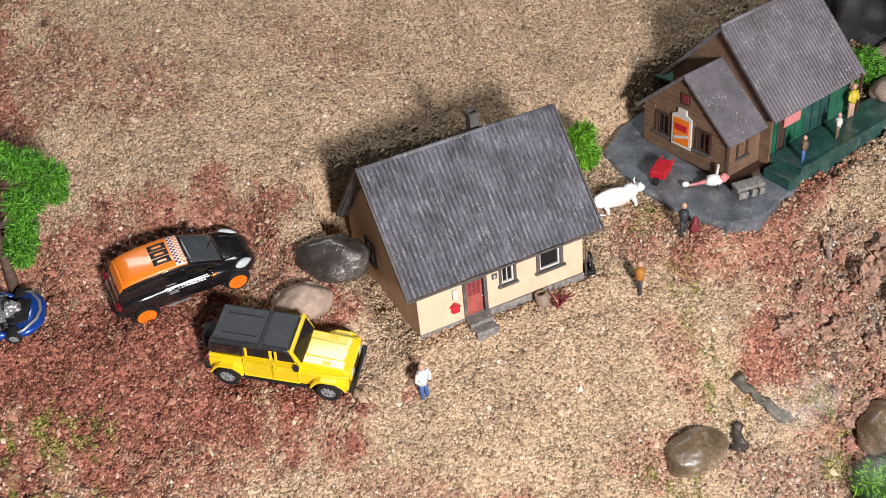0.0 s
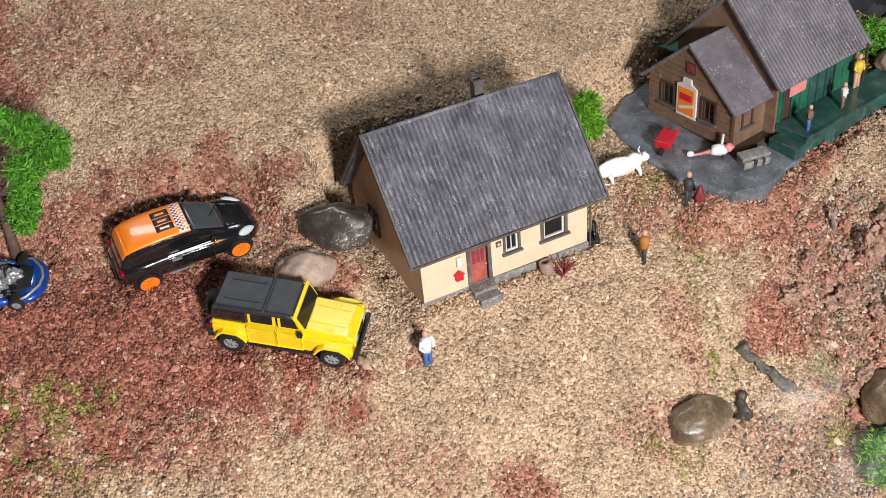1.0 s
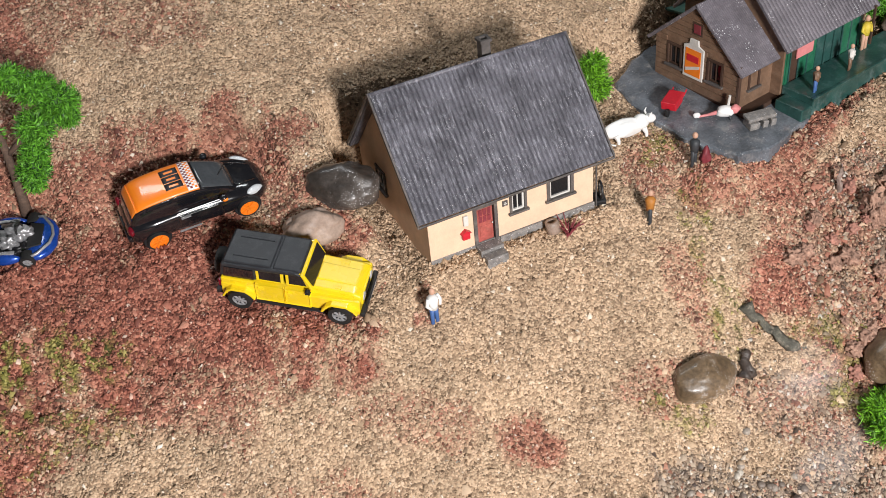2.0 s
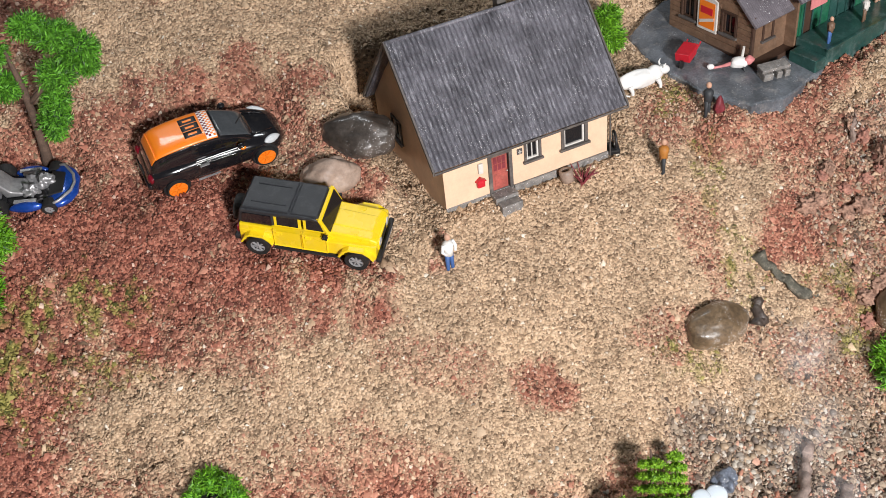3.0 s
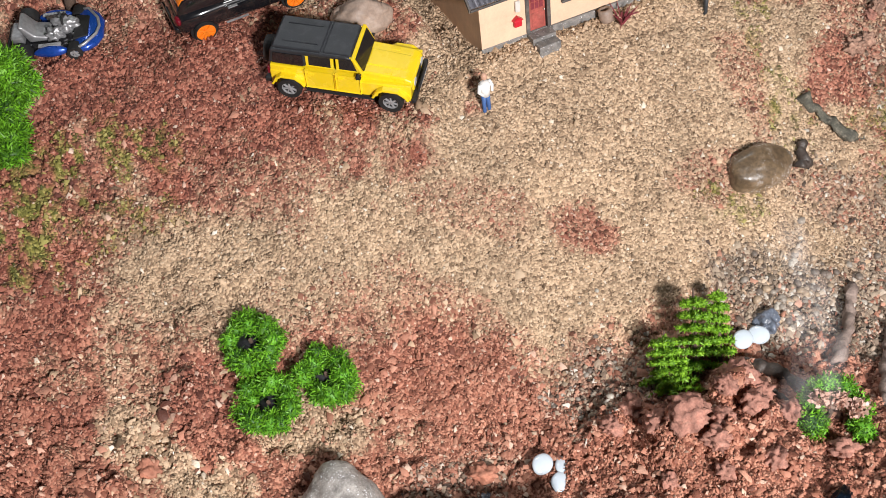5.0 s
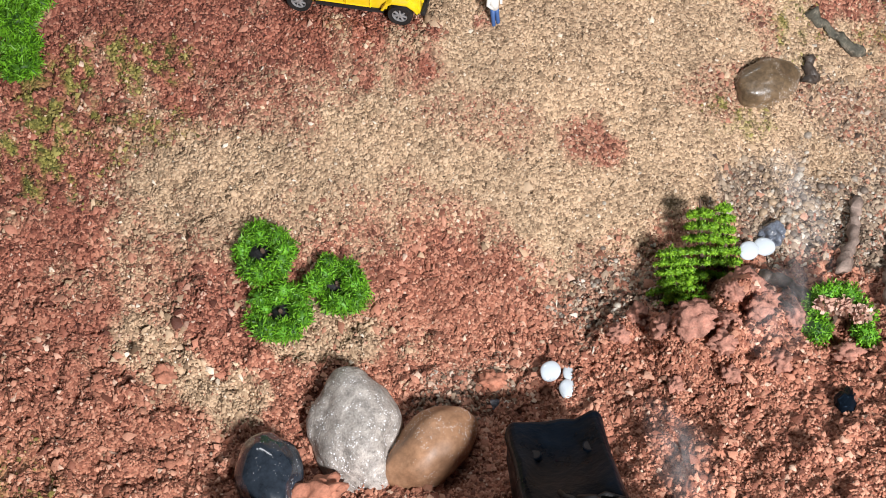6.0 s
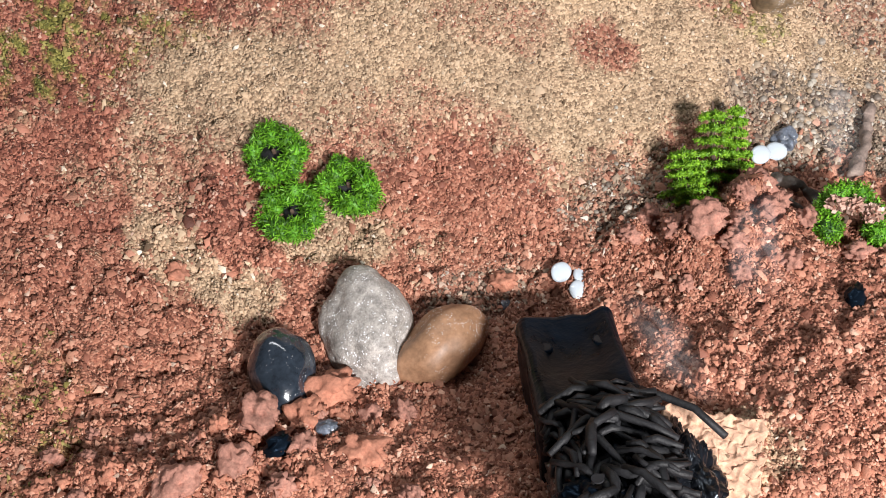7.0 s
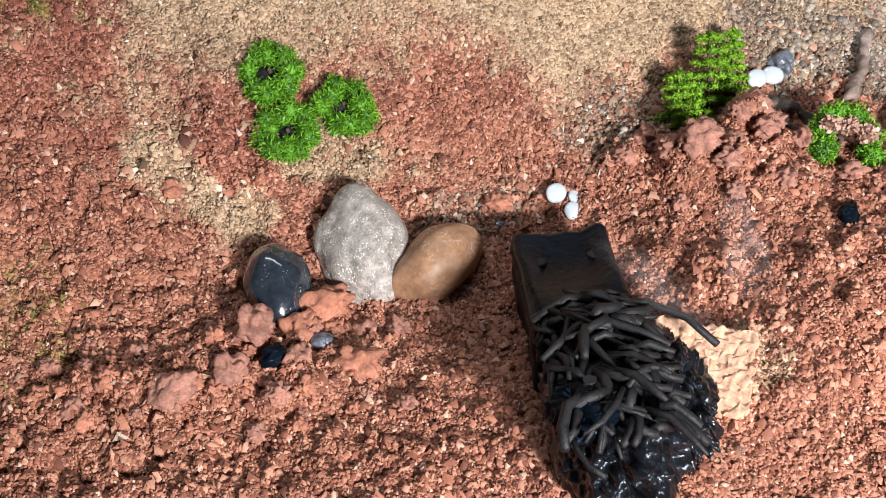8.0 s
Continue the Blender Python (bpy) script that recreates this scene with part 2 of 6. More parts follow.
WINE = surface("dark_red_figure_paint", (0.20, 0.03, 0.04), 0.6, vary=0.3)
YFIG = surface("yellow_figure_paint", (0.62, 0.48, 0.05), 0.6, vary=0.2)
PINKROOF = surface("teal_canopy", (0.05, 0.13, 0.10), 0.6, vary=0.3, dust=0.3)
# near-black that paints the shade of hollows, holes and the gap behind the house
SHADE_BLACK = surface("painted_shade_black", (0.012, 0.012, 0.015), 0.7, vary=0.4, bump=0.5)

HILL = [  # control heights of the hillside in centimetres, ten apart: a row for each x, from south to north
    (-12.3, -10.3, -8.0, -6.5, -3.7, 0.5, 5.0, 11.4, 19.3),
    (-11.0, -9.3, -7.0, -6.6, -4.0, 0.4, 4.6, 10.9, 18.8),
    (-9.2, -7.8, -5.5, -8.0, -5.2, 0.6, 4.9, 10.1, 17.7),
    (-8.4, -8.0, -6.6, -12.4, -5.9, -0.6, 5.8, 9.4, 16.4),
    (-9.5, -10.1, -7.1, -13.3, -2.8, 2.5, 8.2, 11.2, 17.3),
    (-9.1, -9.2, -4.6, -11.0, -2.9, 2.4, 5.5, 10.4, 17.5),
    (-8.5, -8.7, -8.4, -14.0, -2.1, 1.3, 5.1, 10.4, 18.1),
    (-8.4, -8.6, -8.7, -9.6, 0.2, 3.5, 5.8, 10.9, 18.7),
    (-8.4, -8.5, -8.3, -7.5, -1.3, 1.8, 4.3, 9.9, 18.0),
    (-8.4, -8.5, -8.2, -6.9, -2.4, 0.7, 3.6, 9.2, 16.9),
]


# ---- helpers for meshes, all in centimetres ----
def cm_pose(x, y, z, rx=0, ry=0, rz=0):
    return pose(x * CM, y * CM, z * CM, rx, ry, rz)


def part(name, bm, material, parent=None, label="", smooth=False):
    """Links a bmesh, modelled in centimetres, as one mesh object, under a thing where one is given."""
    bmesh.ops.scale(bm, vec=(CM, CM, CM), verts=bm.verts)
    bmesh.ops.recalc_face_normals(bm, faces=bm.faces)
    me = bpy.data.meshes.new(name)
    bm.to_mesh(me)
    bm.free()
    me.materials.append(material)
    if smooth:
        me.shade_smooth()
    ob = new(name, me)
    if parent is not None:
        ob.parent = parent
    if label:
        tagged(ob, label)
    return ob


def thing(name, m, label, category, group=""):
    ob = new(name)
    ob.empty_display_size = 0.01
    ob.matrix_world = m
    return tagged(ob, label, category, group)


def box(lo, hi, bevel=0.0, bm=None, m=None, segs=2):
    b = bmesh.new()
    bmesh.ops.create_cube(b, size=1)
    for v in b.verts:
        v.co = Vector([lo[i] + (hi[i] - lo[i]) * (v.co[i] + 0.5) for i in range(3)])
    if bevel > 0:
        bmesh.ops.bevel(b, geom=list(b.edges), offset=bevel, segments=segs, profile=0.5, affect="EDGES")
    if m is not None:
        b.transform(m)
    return join(bm, b)


def join(bm, b):
    if bm is None:
        return b
    me = bpy.data.meshes.new("tmp")
    b.to_mesh(me)
    b.free()
    bm.from_mesh(me)
    bpy.data.meshes.remove(me)
    return bm


def prism(profile, y0, y1, bevel=0.0, bm=None, m=None, segs=2):
    """A polygon of (x, z) drawn along y."""
    b = bmesh.new()
    a = [b.verts.new((x, y0, z)) for x, z in profile]
    c = [b.verts.new((x, y1, z)) for x, z in profile]
    b.faces.new(a)
    b.faces.new(c[::-1])
    n = len(profile)
    for i in range(n):
        b.faces.new((a[i], c[i], c[(i + 1) % n], a[(i + 1) % n]))
    bmesh.ops.recalc_face_normals(b, faces=b.faces)
    if bevel > 0:
        bmesh.ops.bevel(b, geom=list(b.edges), offset=bevel, segments=segs, profile=0.5, affect="EDGES")
    if m is not None:
        b.transform(m)
    return join(bm, b)


def tube(points, radii, n=8, bm=None, caps=True):
    """A round limb through the points."""
    b = bmesh.new()
    rings = []
    pts = [Vector(p) for p in points]
    for i, p in enumerate(pts):
        d = (pts[min(i + 1, len(pts) - 1)] - pts[max(i - 1, 0)]).normalized()
        s = d.orthogonal().normalized() if i == 0 else (side - d * side.dot(d)).normalized()
        side = s
        t = d.cross(s)
        rings.append([b.verts.new(p + (s * math.cos(k * math.tau / n) + t * math.sin(k * math.tau / n)) * radii[i]) for k in range(n)])
    for r, q in zip(rings, rings[1:]):
        for k in range(n):
            b.faces.new((r[k], r[(k + 1) % n], q[(k + 1) % n], q[k]))
    if caps:
        b.faces.new(rings[0][::-1])
        b.faces.new(rings[-1])
    return join(bm, b)


def disc(r, y0, y1, n=24, bevel=0.0, bm=None, m=None):
    return prism([(r * math.cos(k * math.tau / n), r * math.sin(k * math.tau / n)) for k in range(n)], y0, y1, bevel, bm, m)


def ring(r_in, r_out, y0, y1, n=28, bm=None, m=None):
    b = bmesh.new()
    rows = [[b.verts.new((r * math.cos(k * math.tau / n), y, r * math.sin(k * math.tau / n))) for k in range(n)] for r, y in ((r_in, y0), (r_out * 0.96, y0), (r_out, y0 * 0.7 + y1 * 0.3), (r_out, y0 * 0.3 + y1 * 0.7), (r_out * 0.96, y1), (r_in, y1))]
    for a, c in zip(rows, rows[1:] + rows[:1]):
        for k in range(n):
            b.faces.new((a[k], a[(k + 1) % n], c[(k + 1) % n], c[k]))
    if m is not None:
        b.transform(m)
    return join(bm, b)


def blob(size, rough=0.12, seed=0, sub=4, freq=1.2, fine=0.0, flat=1.0, m=None, bm=None, dents=()):
    """A stone: a sphere shaped by smooth noise, with a little relief and a flatter underside. dents: (direction, depth, width)."""
    b = bmesh.new()
    bmesh.ops.create_icosphere(b, subdivisions=sub, radius=1)
    off = Vector((seed * 7.3, seed * 3.1, -seed * 5.7))
    for v in b.verts:
        n = v.co.normalized()
        k = 1 + rough * noise.noise(n * freq + off) * 1.6 + 0.5 * rough * noise.noise(n * freq * 2.3 - off)
        if fine:
            k += fine * noise.noise(n * 9 + off) + 0.6 * fine * noise.noise(n * 22 - off)
        for d, depth, width in dents:
            k -= depth * math.exp(-((n - Vector(d).normalized()).length / width) ** 2)
        p = n * k
        if p.z < 0:
            p.z *= flat
        v.co = Vector((p.x * size[0], p.y * size[1], p.z * size[2]))
    if m is not None:
        b.transform(m)
    return join(bm, b)


def raw_mesh(name, verts, faces, material, parent=None, smooth=False, kind=""):
    me = bpy.data.meshes.new(name)
    me.from_pydata(verts, [], faces)
    me.materials.append(material)
    if smooth:
        me.shade_smooth()
    ob = new(name, me)
    if parent is not None:
        ob.parent = parent
    if kind:
        tagged(ob, kind=kind)
    return ob


# ---- the hillside ----
def lattice(ix, iy, seed):
    h = np.sin(ix * 127.1 + iy * 311.7 + seed * 74.7) * 43758.5453
    return h - np.floor(h)


def rough_noise(x, y, seed=0):
    ix, iy = np.floor(x), np.floor(y)
    u, v = x - ix, y - iy
    u, v = u * u * (3 - 2 * u), v * v * (3 - 2 * v)
    return ((lattice(ix, iy, seed) * (1 - u) + lattice(ix + 1, iy, seed) * u) * (1 - v) + (lattice(ix, iy + 1, seed) * (1 - u) + lattice(ix + 1, iy + 1, seed) * u) * v) * 2 - 1


def fbm(x, y, seed=0):
    return rough_noise(x, y, seed) * 0.55 + rough_noise(x * 2.1 + 5, y * 2.1, seed + 1) * 0.3 + rough_noise(x * 4.3, y * 4.3 + 9, seed + 2) * 0.15


def spline(u):
    return ((1 - u) ** 3 / 6, (3 * u ** 3 - 6 * u ** 2 + 4) / 6, (-3 * u ** 3 + 3 * u ** 2 + 3 * u + 1) / 6, u ** 3 / 6)


HILL_ARR = np.array(HILL)
JEEP_POSE = (-5.96, 1.64, -0.32, 9.3, 7.3, -37.1)
HATCH_POSE = (-8.7, 7.45, 1.85, 16.1, -2.1, 0.1)
# level or sloping beds on which things stand: pose, half length, half width, softness
BEDS = [
    (pose(4.4, 4.1, -0.35), 5.3, 4.4, 1.2),
    (pose(21.8, 3.8, 0.75, 4.0, -1.1, 0), 7.0, 4.9, 1.6),
    (pose(*JEEP_POSE), 3.4, 1.6, 2.0),
    (pose(*HATCH_POSE), 3.4, 1.5, 1.8),
    (pose(-17.2, 9.0, 2.1, 14, 0, 0), 2.2, 1.6, 1.5),
]


def smooth_height(x, y):
    nx, ny = HILL_ARR.shape
    fx, fy = np.clip((x + 45) / 10, 1, nx - 2.001), np.clip((y + 45) / 10, 1, ny - 2.001)
    ix, iy = fx.astype(int), fy.astype(int)
    bx, by = spline(fx - ix), spline(fy - iy)
    z = sum(bx[a] * by[b] * HILL_ARR[ix + a - 1, iy + b - 1] for a in range(4) for b in range(4))
    for m, hx, hy, soft in BEDS:
        inv = m.inverted()
        n, o = m.to_3x3() @ Vector((0, 0, 1)), m.translation
        plane = o.z - (n.x * (x - o.x) + n.y * (y - o.y)) / n.z
        lx = inv[0][0] * x + inv[0][1] * y + inv[0][2] * plane + inv[0][3]
        ly = inv[1][0] * x + inv[1][1] * y + inv[1][2] * plane + inv[1][3]
        gap = np.hypot(np.maximum(np.abs(lx) - hx, 0), np.maximum(np.abs(ly) - hy, 0))
        w = np.clip(1 - gap / soft, 0, 1)
        w = w * w * (3 - 2 * w)
        z = z * (1 - w) + plane * w
    return z


def oval(x, y, cx, cy, rx, ry, turn):
    c, s = math.cos(radians(turn)), math.sin(radians(turn))
    u, v = (x - cx) * c + (y - cy) * s, -(x - cx) * s + (y - cy) * c
    return 1 - np.sqrt((u / rx) ** 2 + (v / ry) ** 2)


RED_SPOTS = [(-12, 3.8, 10, 5.0, -25, 1.0), (-24.0, -3, 14, 5.8, 70, 1.0), (-16, 20, 8, 4, 70, 0.8), (-21, 3, 6, 6, 0, 0.9), (0.4, -7.6, 1.9, 1.3, -20, 0.8), (15.3, -6.2, 2.2, 1.8, 0, 0.85)]
RED_STAINS = [(-9.5, 8.3, 6.5, 3.2, -8, 0.8), (-16, 9, 4, 4, 0, 0.8), (-7, 17, 4, 2.5, -20, 0.35), (-11, 20, 3.5, 3, 0, 0.45), (2.5, 17, 2, 3, 60, 0.2), (17.5, -2.6, 4.5, 1.3, -25, 0.75),
             (21.5, -0.8, 4.0, 1.4, 15, 0.8), (13, 0.8, 2.4, 1.6, 0, 0.55), (7.4, -7.5, 2.0, 1.2, 0, 0.4), (-3, -5.5, 3.0, 1.2, -30, 0.35), (22, -6, 4, 3, 0, 0.6), (19, -5.5, 3.5, 2.0, -30, 0.55), (18, -9, 3.0, 2.2, 0, 0.6), (13.5, -10.5, 3, 1.5, -20, 0.5), (11, -5, 1.2, 2.2, -20, 0.4), (-4.5, 5, 2.5, 2.2, 0, 0.6), (17, -11, 5, 2.5, -20, 0.5)]
SAND_SPOTS = [(-19.4, -5.6, 1.4, 3.4, 8, 0.5), (-19.6, -8.6, 2.6, 1.7, -50, 0.8), (-18.2, -10.6, 1.6, 1.4, 0, 0.9), (-13.0, -9.7, 3.2, 1.5, -25, 0.9), (-14.6, -3.0, 5.2, 2.4, -22, 0.75), (-5.2, -25.8, 2.6, 1.7, -20, 0.6), (-11, -0.6, 2.5, 1.2, -20, 0.3)]
MOSS_SPOTS = [(12.6, -6.2, 1.4, 2.0, 0, 0.7), (7.6, -9.0, 2.2, 1.0, -20, 0.5), (17.0, -9.8, 2.0, 1.6, 0, 0.7), (13.0, -3.0, 0.9, 2.4, -20, 0.4), (-15.9, 3.3, 2.6, 1.3, -20, 0.7), (-19, 3.5, 2.5, 1.5, 0, 0.4), (-20.8, 2.0, 4.4, 3.0, -20, 0.85), (-17.5, 0.8, 3.0, 1.4, -25, 0.5), (16, -8.2, 2.5, 1.0, 0, 0.4), (13.8, 2, 1.6, 1.2, 0, 0.45), (-27, -13, 2.2, 4, 0, 0.35)]
GRIT_SPOTS = [(8.5, -13.2, 5.0, 3.0, -20, 0.85), (12, -15, 6, 4, 0, 0.85), (22.5, -7.0, 2.8, 4.5, 0, 0.7), (18, -7, 2, 3, 0, 0.35), (-1.5, -13.2, 4.5, 2.2, -20, 0.55), (-9.5, -13.8, 3.5, 1.5, -10, 0.4), (13, -10, 4, 2.5, -20, 0.4)]


def low_edge(x):
    """The line, as y over x, below which the sand gives way to red soil."""
    return np.interp(x, [-30, -20, -17, -14.3, -11.2, -8, -5.2, -3.5, -1.4, 4, 20], [-1, -1.6, -2.3, -4.3, -4.6, -5.2, -7.2, -9.3, -10.3, -11, -13])


def creases(x, y, seed):
    """Rounded lumps with sharp creases between them, about nought to one."""
    return np.minimum(np.abs(rough_noise(x, y, seed)) * 2.4, 1) * 0.65 + np.minimum(np.abs(rough_noise(x * 2.2 + 3, y * 2.2, seed + 5)) * 2.4, 1) * 0.35


def soil_kind(x, y):
    """How much red soil, moss and grey grit lies at each place."""
    wob = fbm(x * 0.35, y * 0.35, 3) * 0.45 + fbm(x * 1.1, y * 1.1, 8) * 0.45
    red = np.zeros_like(x)
    for cx, cy, rx, ry, turn, amount in RED_SPOTS + RED_STAINS:
        red = np.maximum(red, amount * np.clip((oval(x, y, cx, cy, rx, ry, turn) + wob) * 2.5 + 0.3, 0, 1))
    low = low_edge(x) - y
    red = np.maximum(red, np.clip((low + wob * 4.0) * 0.32 + 0.1, 0, 1))
    red = red * np.clip(1.02 + 0.9 * fbm(x * 0.8, y * 0.8, 15) + 0.03 * np.abs(y), 0.35, 1)
    for cx, cy, rx, ry, turn, amount in SAND_SPOTS:
        red = red * (1 - amount * np.clip((oval(x, y, cx, cy, rx, ry, turn) + wob) * 2.5 + 0.2, 0, 1))
    moss, grit = np.zeros_like(x), np.zeros_like(x)
    for cx, cy, rx, ry, turn, amount in MOSS_SPOTS:
        moss = np.maximum(moss, amount * np.clip((oval(x, y, cx, cy, rx, ry, turn) + wob * 1.6) * 1.8, 0, 1))
    for cx, cy, rx, ry, turn, amount in GRIT_SPOTS:
        grit = np.maximum(grit, amount * np.clip((oval(x, y, cx, cy, rx, ry, turn) + wob) * 2.0, 0, 1))
    moss = moss * np.clip(0.45 + 2.2 * fbm(x * 2.2, y * 2.2, 81), 0, 1.3)
    return np.clip(red, 0, 1), np.clip(moss, 0, 1), grit


def ground_height(x, y):
    z = smooth_height(x, y)
    low = np.clip((low_edge(x) - y) / 4, 0, 1)
    right = np.clip((x * 0.92 - y * 0.39 - 17) / 4, 0, 1)
    z = z + 0.16 * fbm(x * 0.45, y * 0.45, 11) + (0.07 + 0.2 * low + 0.24 * right) * fbm(x * 1.5, y * 1.5, 21) + 0.05 * rough_noise(x * 5.0, y * 5.0, 37)
    z = z + low * 0.7 * np.maximum(fbm(x * 0.75, y * 0.75, 41) - 0.1, 0) + right * 0.9 * np.abs(fbm(x * 0.5, y * 0.35, 51))
    patchy = np.clip(0.5 + 1.5 * fbm(x * 0.5, y * 0.5, 45), 0.1, 1.2)
    west = np.clip((-x - 7 - 0.5 * np.abs(y - 2)) / 5, 0, 1)
    z = z + (0.12 + 0.3 * low * patchy + 0.25 * right + 0.3 * west) * (creases(x * 1.5, y * 1.5, 25) - 0.5)
    for cx, cy, r, h in ((-0.6, -17.0, 1.7, 1.5), (2.4, -16.2, 1.2, 1.3), (-1.6, -14.6, 1.3, 0.7), (2.6, -18.3, 1.6, 0.9), (-2.7, -15.2, 1.0, 0.5), (0.8, -19.3, 1.8, 0.8), (-19.5, -17.5, 2.2, 0.5), (-22.5, -18.0, 2.0, 0.6), (-25.0, -17.0, 1.6, 0.5), (-17.5, -19.2, 1.6, 0.5)):
        z = z + 1.5 * h * np.exp(-(((x - cx) ** 2 + (y - cy) ** 2) / r ** 2)) * (1 + 0.5 * fbm(x * 1.3, y * 1.3, 61))
    return z


def terrace_at(x, y):
    return 1.22 + 0.07 * (y - 5) + 0.02 * (x - 20)


def ground_at(x, y):
    return float(ground_height(np.array([float(x)]), np.array([float(y)]))[0])


def soil_attribute(me, x, y, rng=None):
    """Stores the mix of soils; loose grains are mostly of one kind each."""
    r, g, b = soil_kind(x, y)
    o = np.clip((-y - 5.0 - 0.15 * x) / 9 + 0.5 * fbm(x * 0.3, y * 0.3, 91), 0, 1)
    if rng is not None:
        n = len(x) // 5
        pick = [np.repeat(rng.uniform(size=n), 5) for _ in range(3)]
        r, g, b = [0.2 * v + 0.8 * (v > p) for v, p in zip((r, g, b), pick)]
    at = me.attributes.new("kind_of_soil", "FLOAT_COLOR", "POINT")
    at.data.foreach_set("color", np.stack([r, g, b, o], 1).astype(np.float32).ravel())


def build_ground():
    xs = np.concatenate([np.linspace(-75, -34, 14), np.arange(-33, 36, 0.2), np.linspace(37, 80, 14)])
    ys = np.concatenate([np.linspace(-70, -36, 12), np.arange(-35, 30, 0.2), np.linspace(31, 75, 14)])
    gx, gy = np.meshgrid(xs, ys, indexing="ij")
    x, y = gx.ravel(), gy.ravel()
    z = ground_height(x, y)
    n, k = len(xs), len(ys)
    i, j = np.meshgrid(np.arange(n - 1), np.arange(k - 1), indexing="ij")
    a = (i * k + j).ravel()
    quads = np.stack([a, a + k, a + k + 1, a + 1], 1)
    me = bpy.data.meshes.new("ground")
    me.from_pydata((np.stack([x, y, z], 1) * CM).tolist(), [], quads.tolist())
    soil_attribute(me, x, y)
    me.materials.append(SOIL)
    me.shade_smooth()
    tagged(new("ground", me), "hillside of glued sand and red soil", kind="structure")


CRUMB = np.array([(1, 0, -0.2), (0, 1, -0.2), (-1, 0, -0.2), (0, -1, -0.2), (0, 0, 0.85)], float)
CRUMB_F = np.array([(0, 1, 4), (1, 2, 4), (2, 3, 4), (3, 0, 4)])


def scatter(name, x, y, size, sink, material, label, rng):
    """Loose grains as one mesh: jittered blunt crumbs half sunk in the ground, each turned and tilted its own way."""
    n = len(x)
    z = ground_height(x, y)
    v = CRUMB[None] + rng.uniform(-0.42, 0.42, (n, 5, 3))
    v = v * rng.uniform(0.7, 1.3, (n, 1, 3)) * size[:, None, None]
    turn, tip = rng.uniform(0, math.tau, n), rng.uniform(-0.5, 0.5, (n, 2))
    c, q = np.cos(turn)[:, None], np.sin(turn)[:, None]
    vx, vy = v[..., 0] * c - v[..., 1] * q, v[..., 0] * q + v[..., 1] * c
    vz = v[..., 2] + vx * tip[:, :1] + vy * tip[:, 1:]
    v = np.stack([vx, vy, vz], 2) + np.stack([x, y, z + size * sink], 1)[:, None, :]
    f = (CRUMB_F[None] + 5 * np.arange(n)[:, None, None]).reshape(-1, 3)
    me = bpy.data.meshes.new(name)
    me.vertices.add(n * 5)
    me.vertices.foreach_set("co", (v.reshape(-1) * CM).astype(np.float32))
    me.loops.add(len(f) * 3)
    me.loops.foreach_set("vertex_index", f.ravel().astype(np.int32))
    me.polygons.add(len(f))
    me.polygons.foreach_set("loop_start", (np.arange(len(f)) * 3).astype(np.int32))
    me.update(calc_edges=True)
    soil_attribute(me, np.repeat(x, 5), np.repeat(y, 5), rng)
    me.materials.append(material)
    return tagged(new(name, me), label, kind="stuff")


def strip(rng, n, a0=-24.0, a1=31.0, b0=-33.0, b1=28.0):
    a, b = rng.uniform(a0, a1, n), rng.uniform(b0, b1, n)
    return 0.92 * a + 0.39 * b, -0.39 * a + 0.92 * b


def build_grains():
    rng = np.random.default_rng(4)
    x, y = strip(rng, 390000)
    red, moss, grit = soil_kind(x, y)
    s = np.clip(rng.lognormal(math.log(0.052), 0.38, len(x)) * (1 + 0.12 * red + 0.3 * grit), 0.025, 0.15)
    scatter("sand_grains", x, y, s, 0.15, GRAIN, "loose grains of sand and red grit", rng)
    x, y = strip(rng, 190000)
    red, moss, grit = soil_kind(x, y)
    low = np.clip((low_edge(x) - y) / 4, 0, 1)
    right = np.clip((x * 0.92 - y * 0.39 - 17) / 4, 0, 1)
    clump = np.clip(0.45 + 2.2 * fbm(x * 0.9, y * 0.9, 71), 0, 1.5)
    keep = rng.uniform(size=len(x)) < 0.02 + clump * (0.3 * red + 0.36 * low + 0.3 * right + 0.2 * grit)
    x, y = x[keep], y[keep]
    s = np.clip(rng.lognormal(math.log(0.092), 0.4, len(x)) * (1 + 0.12 * low[keep]), 0.06, 0.22)
    scatter("soil_crumbs", x, y, s, 0.2, GRAIN, "coarse crumbs of red soil and grit", rng)


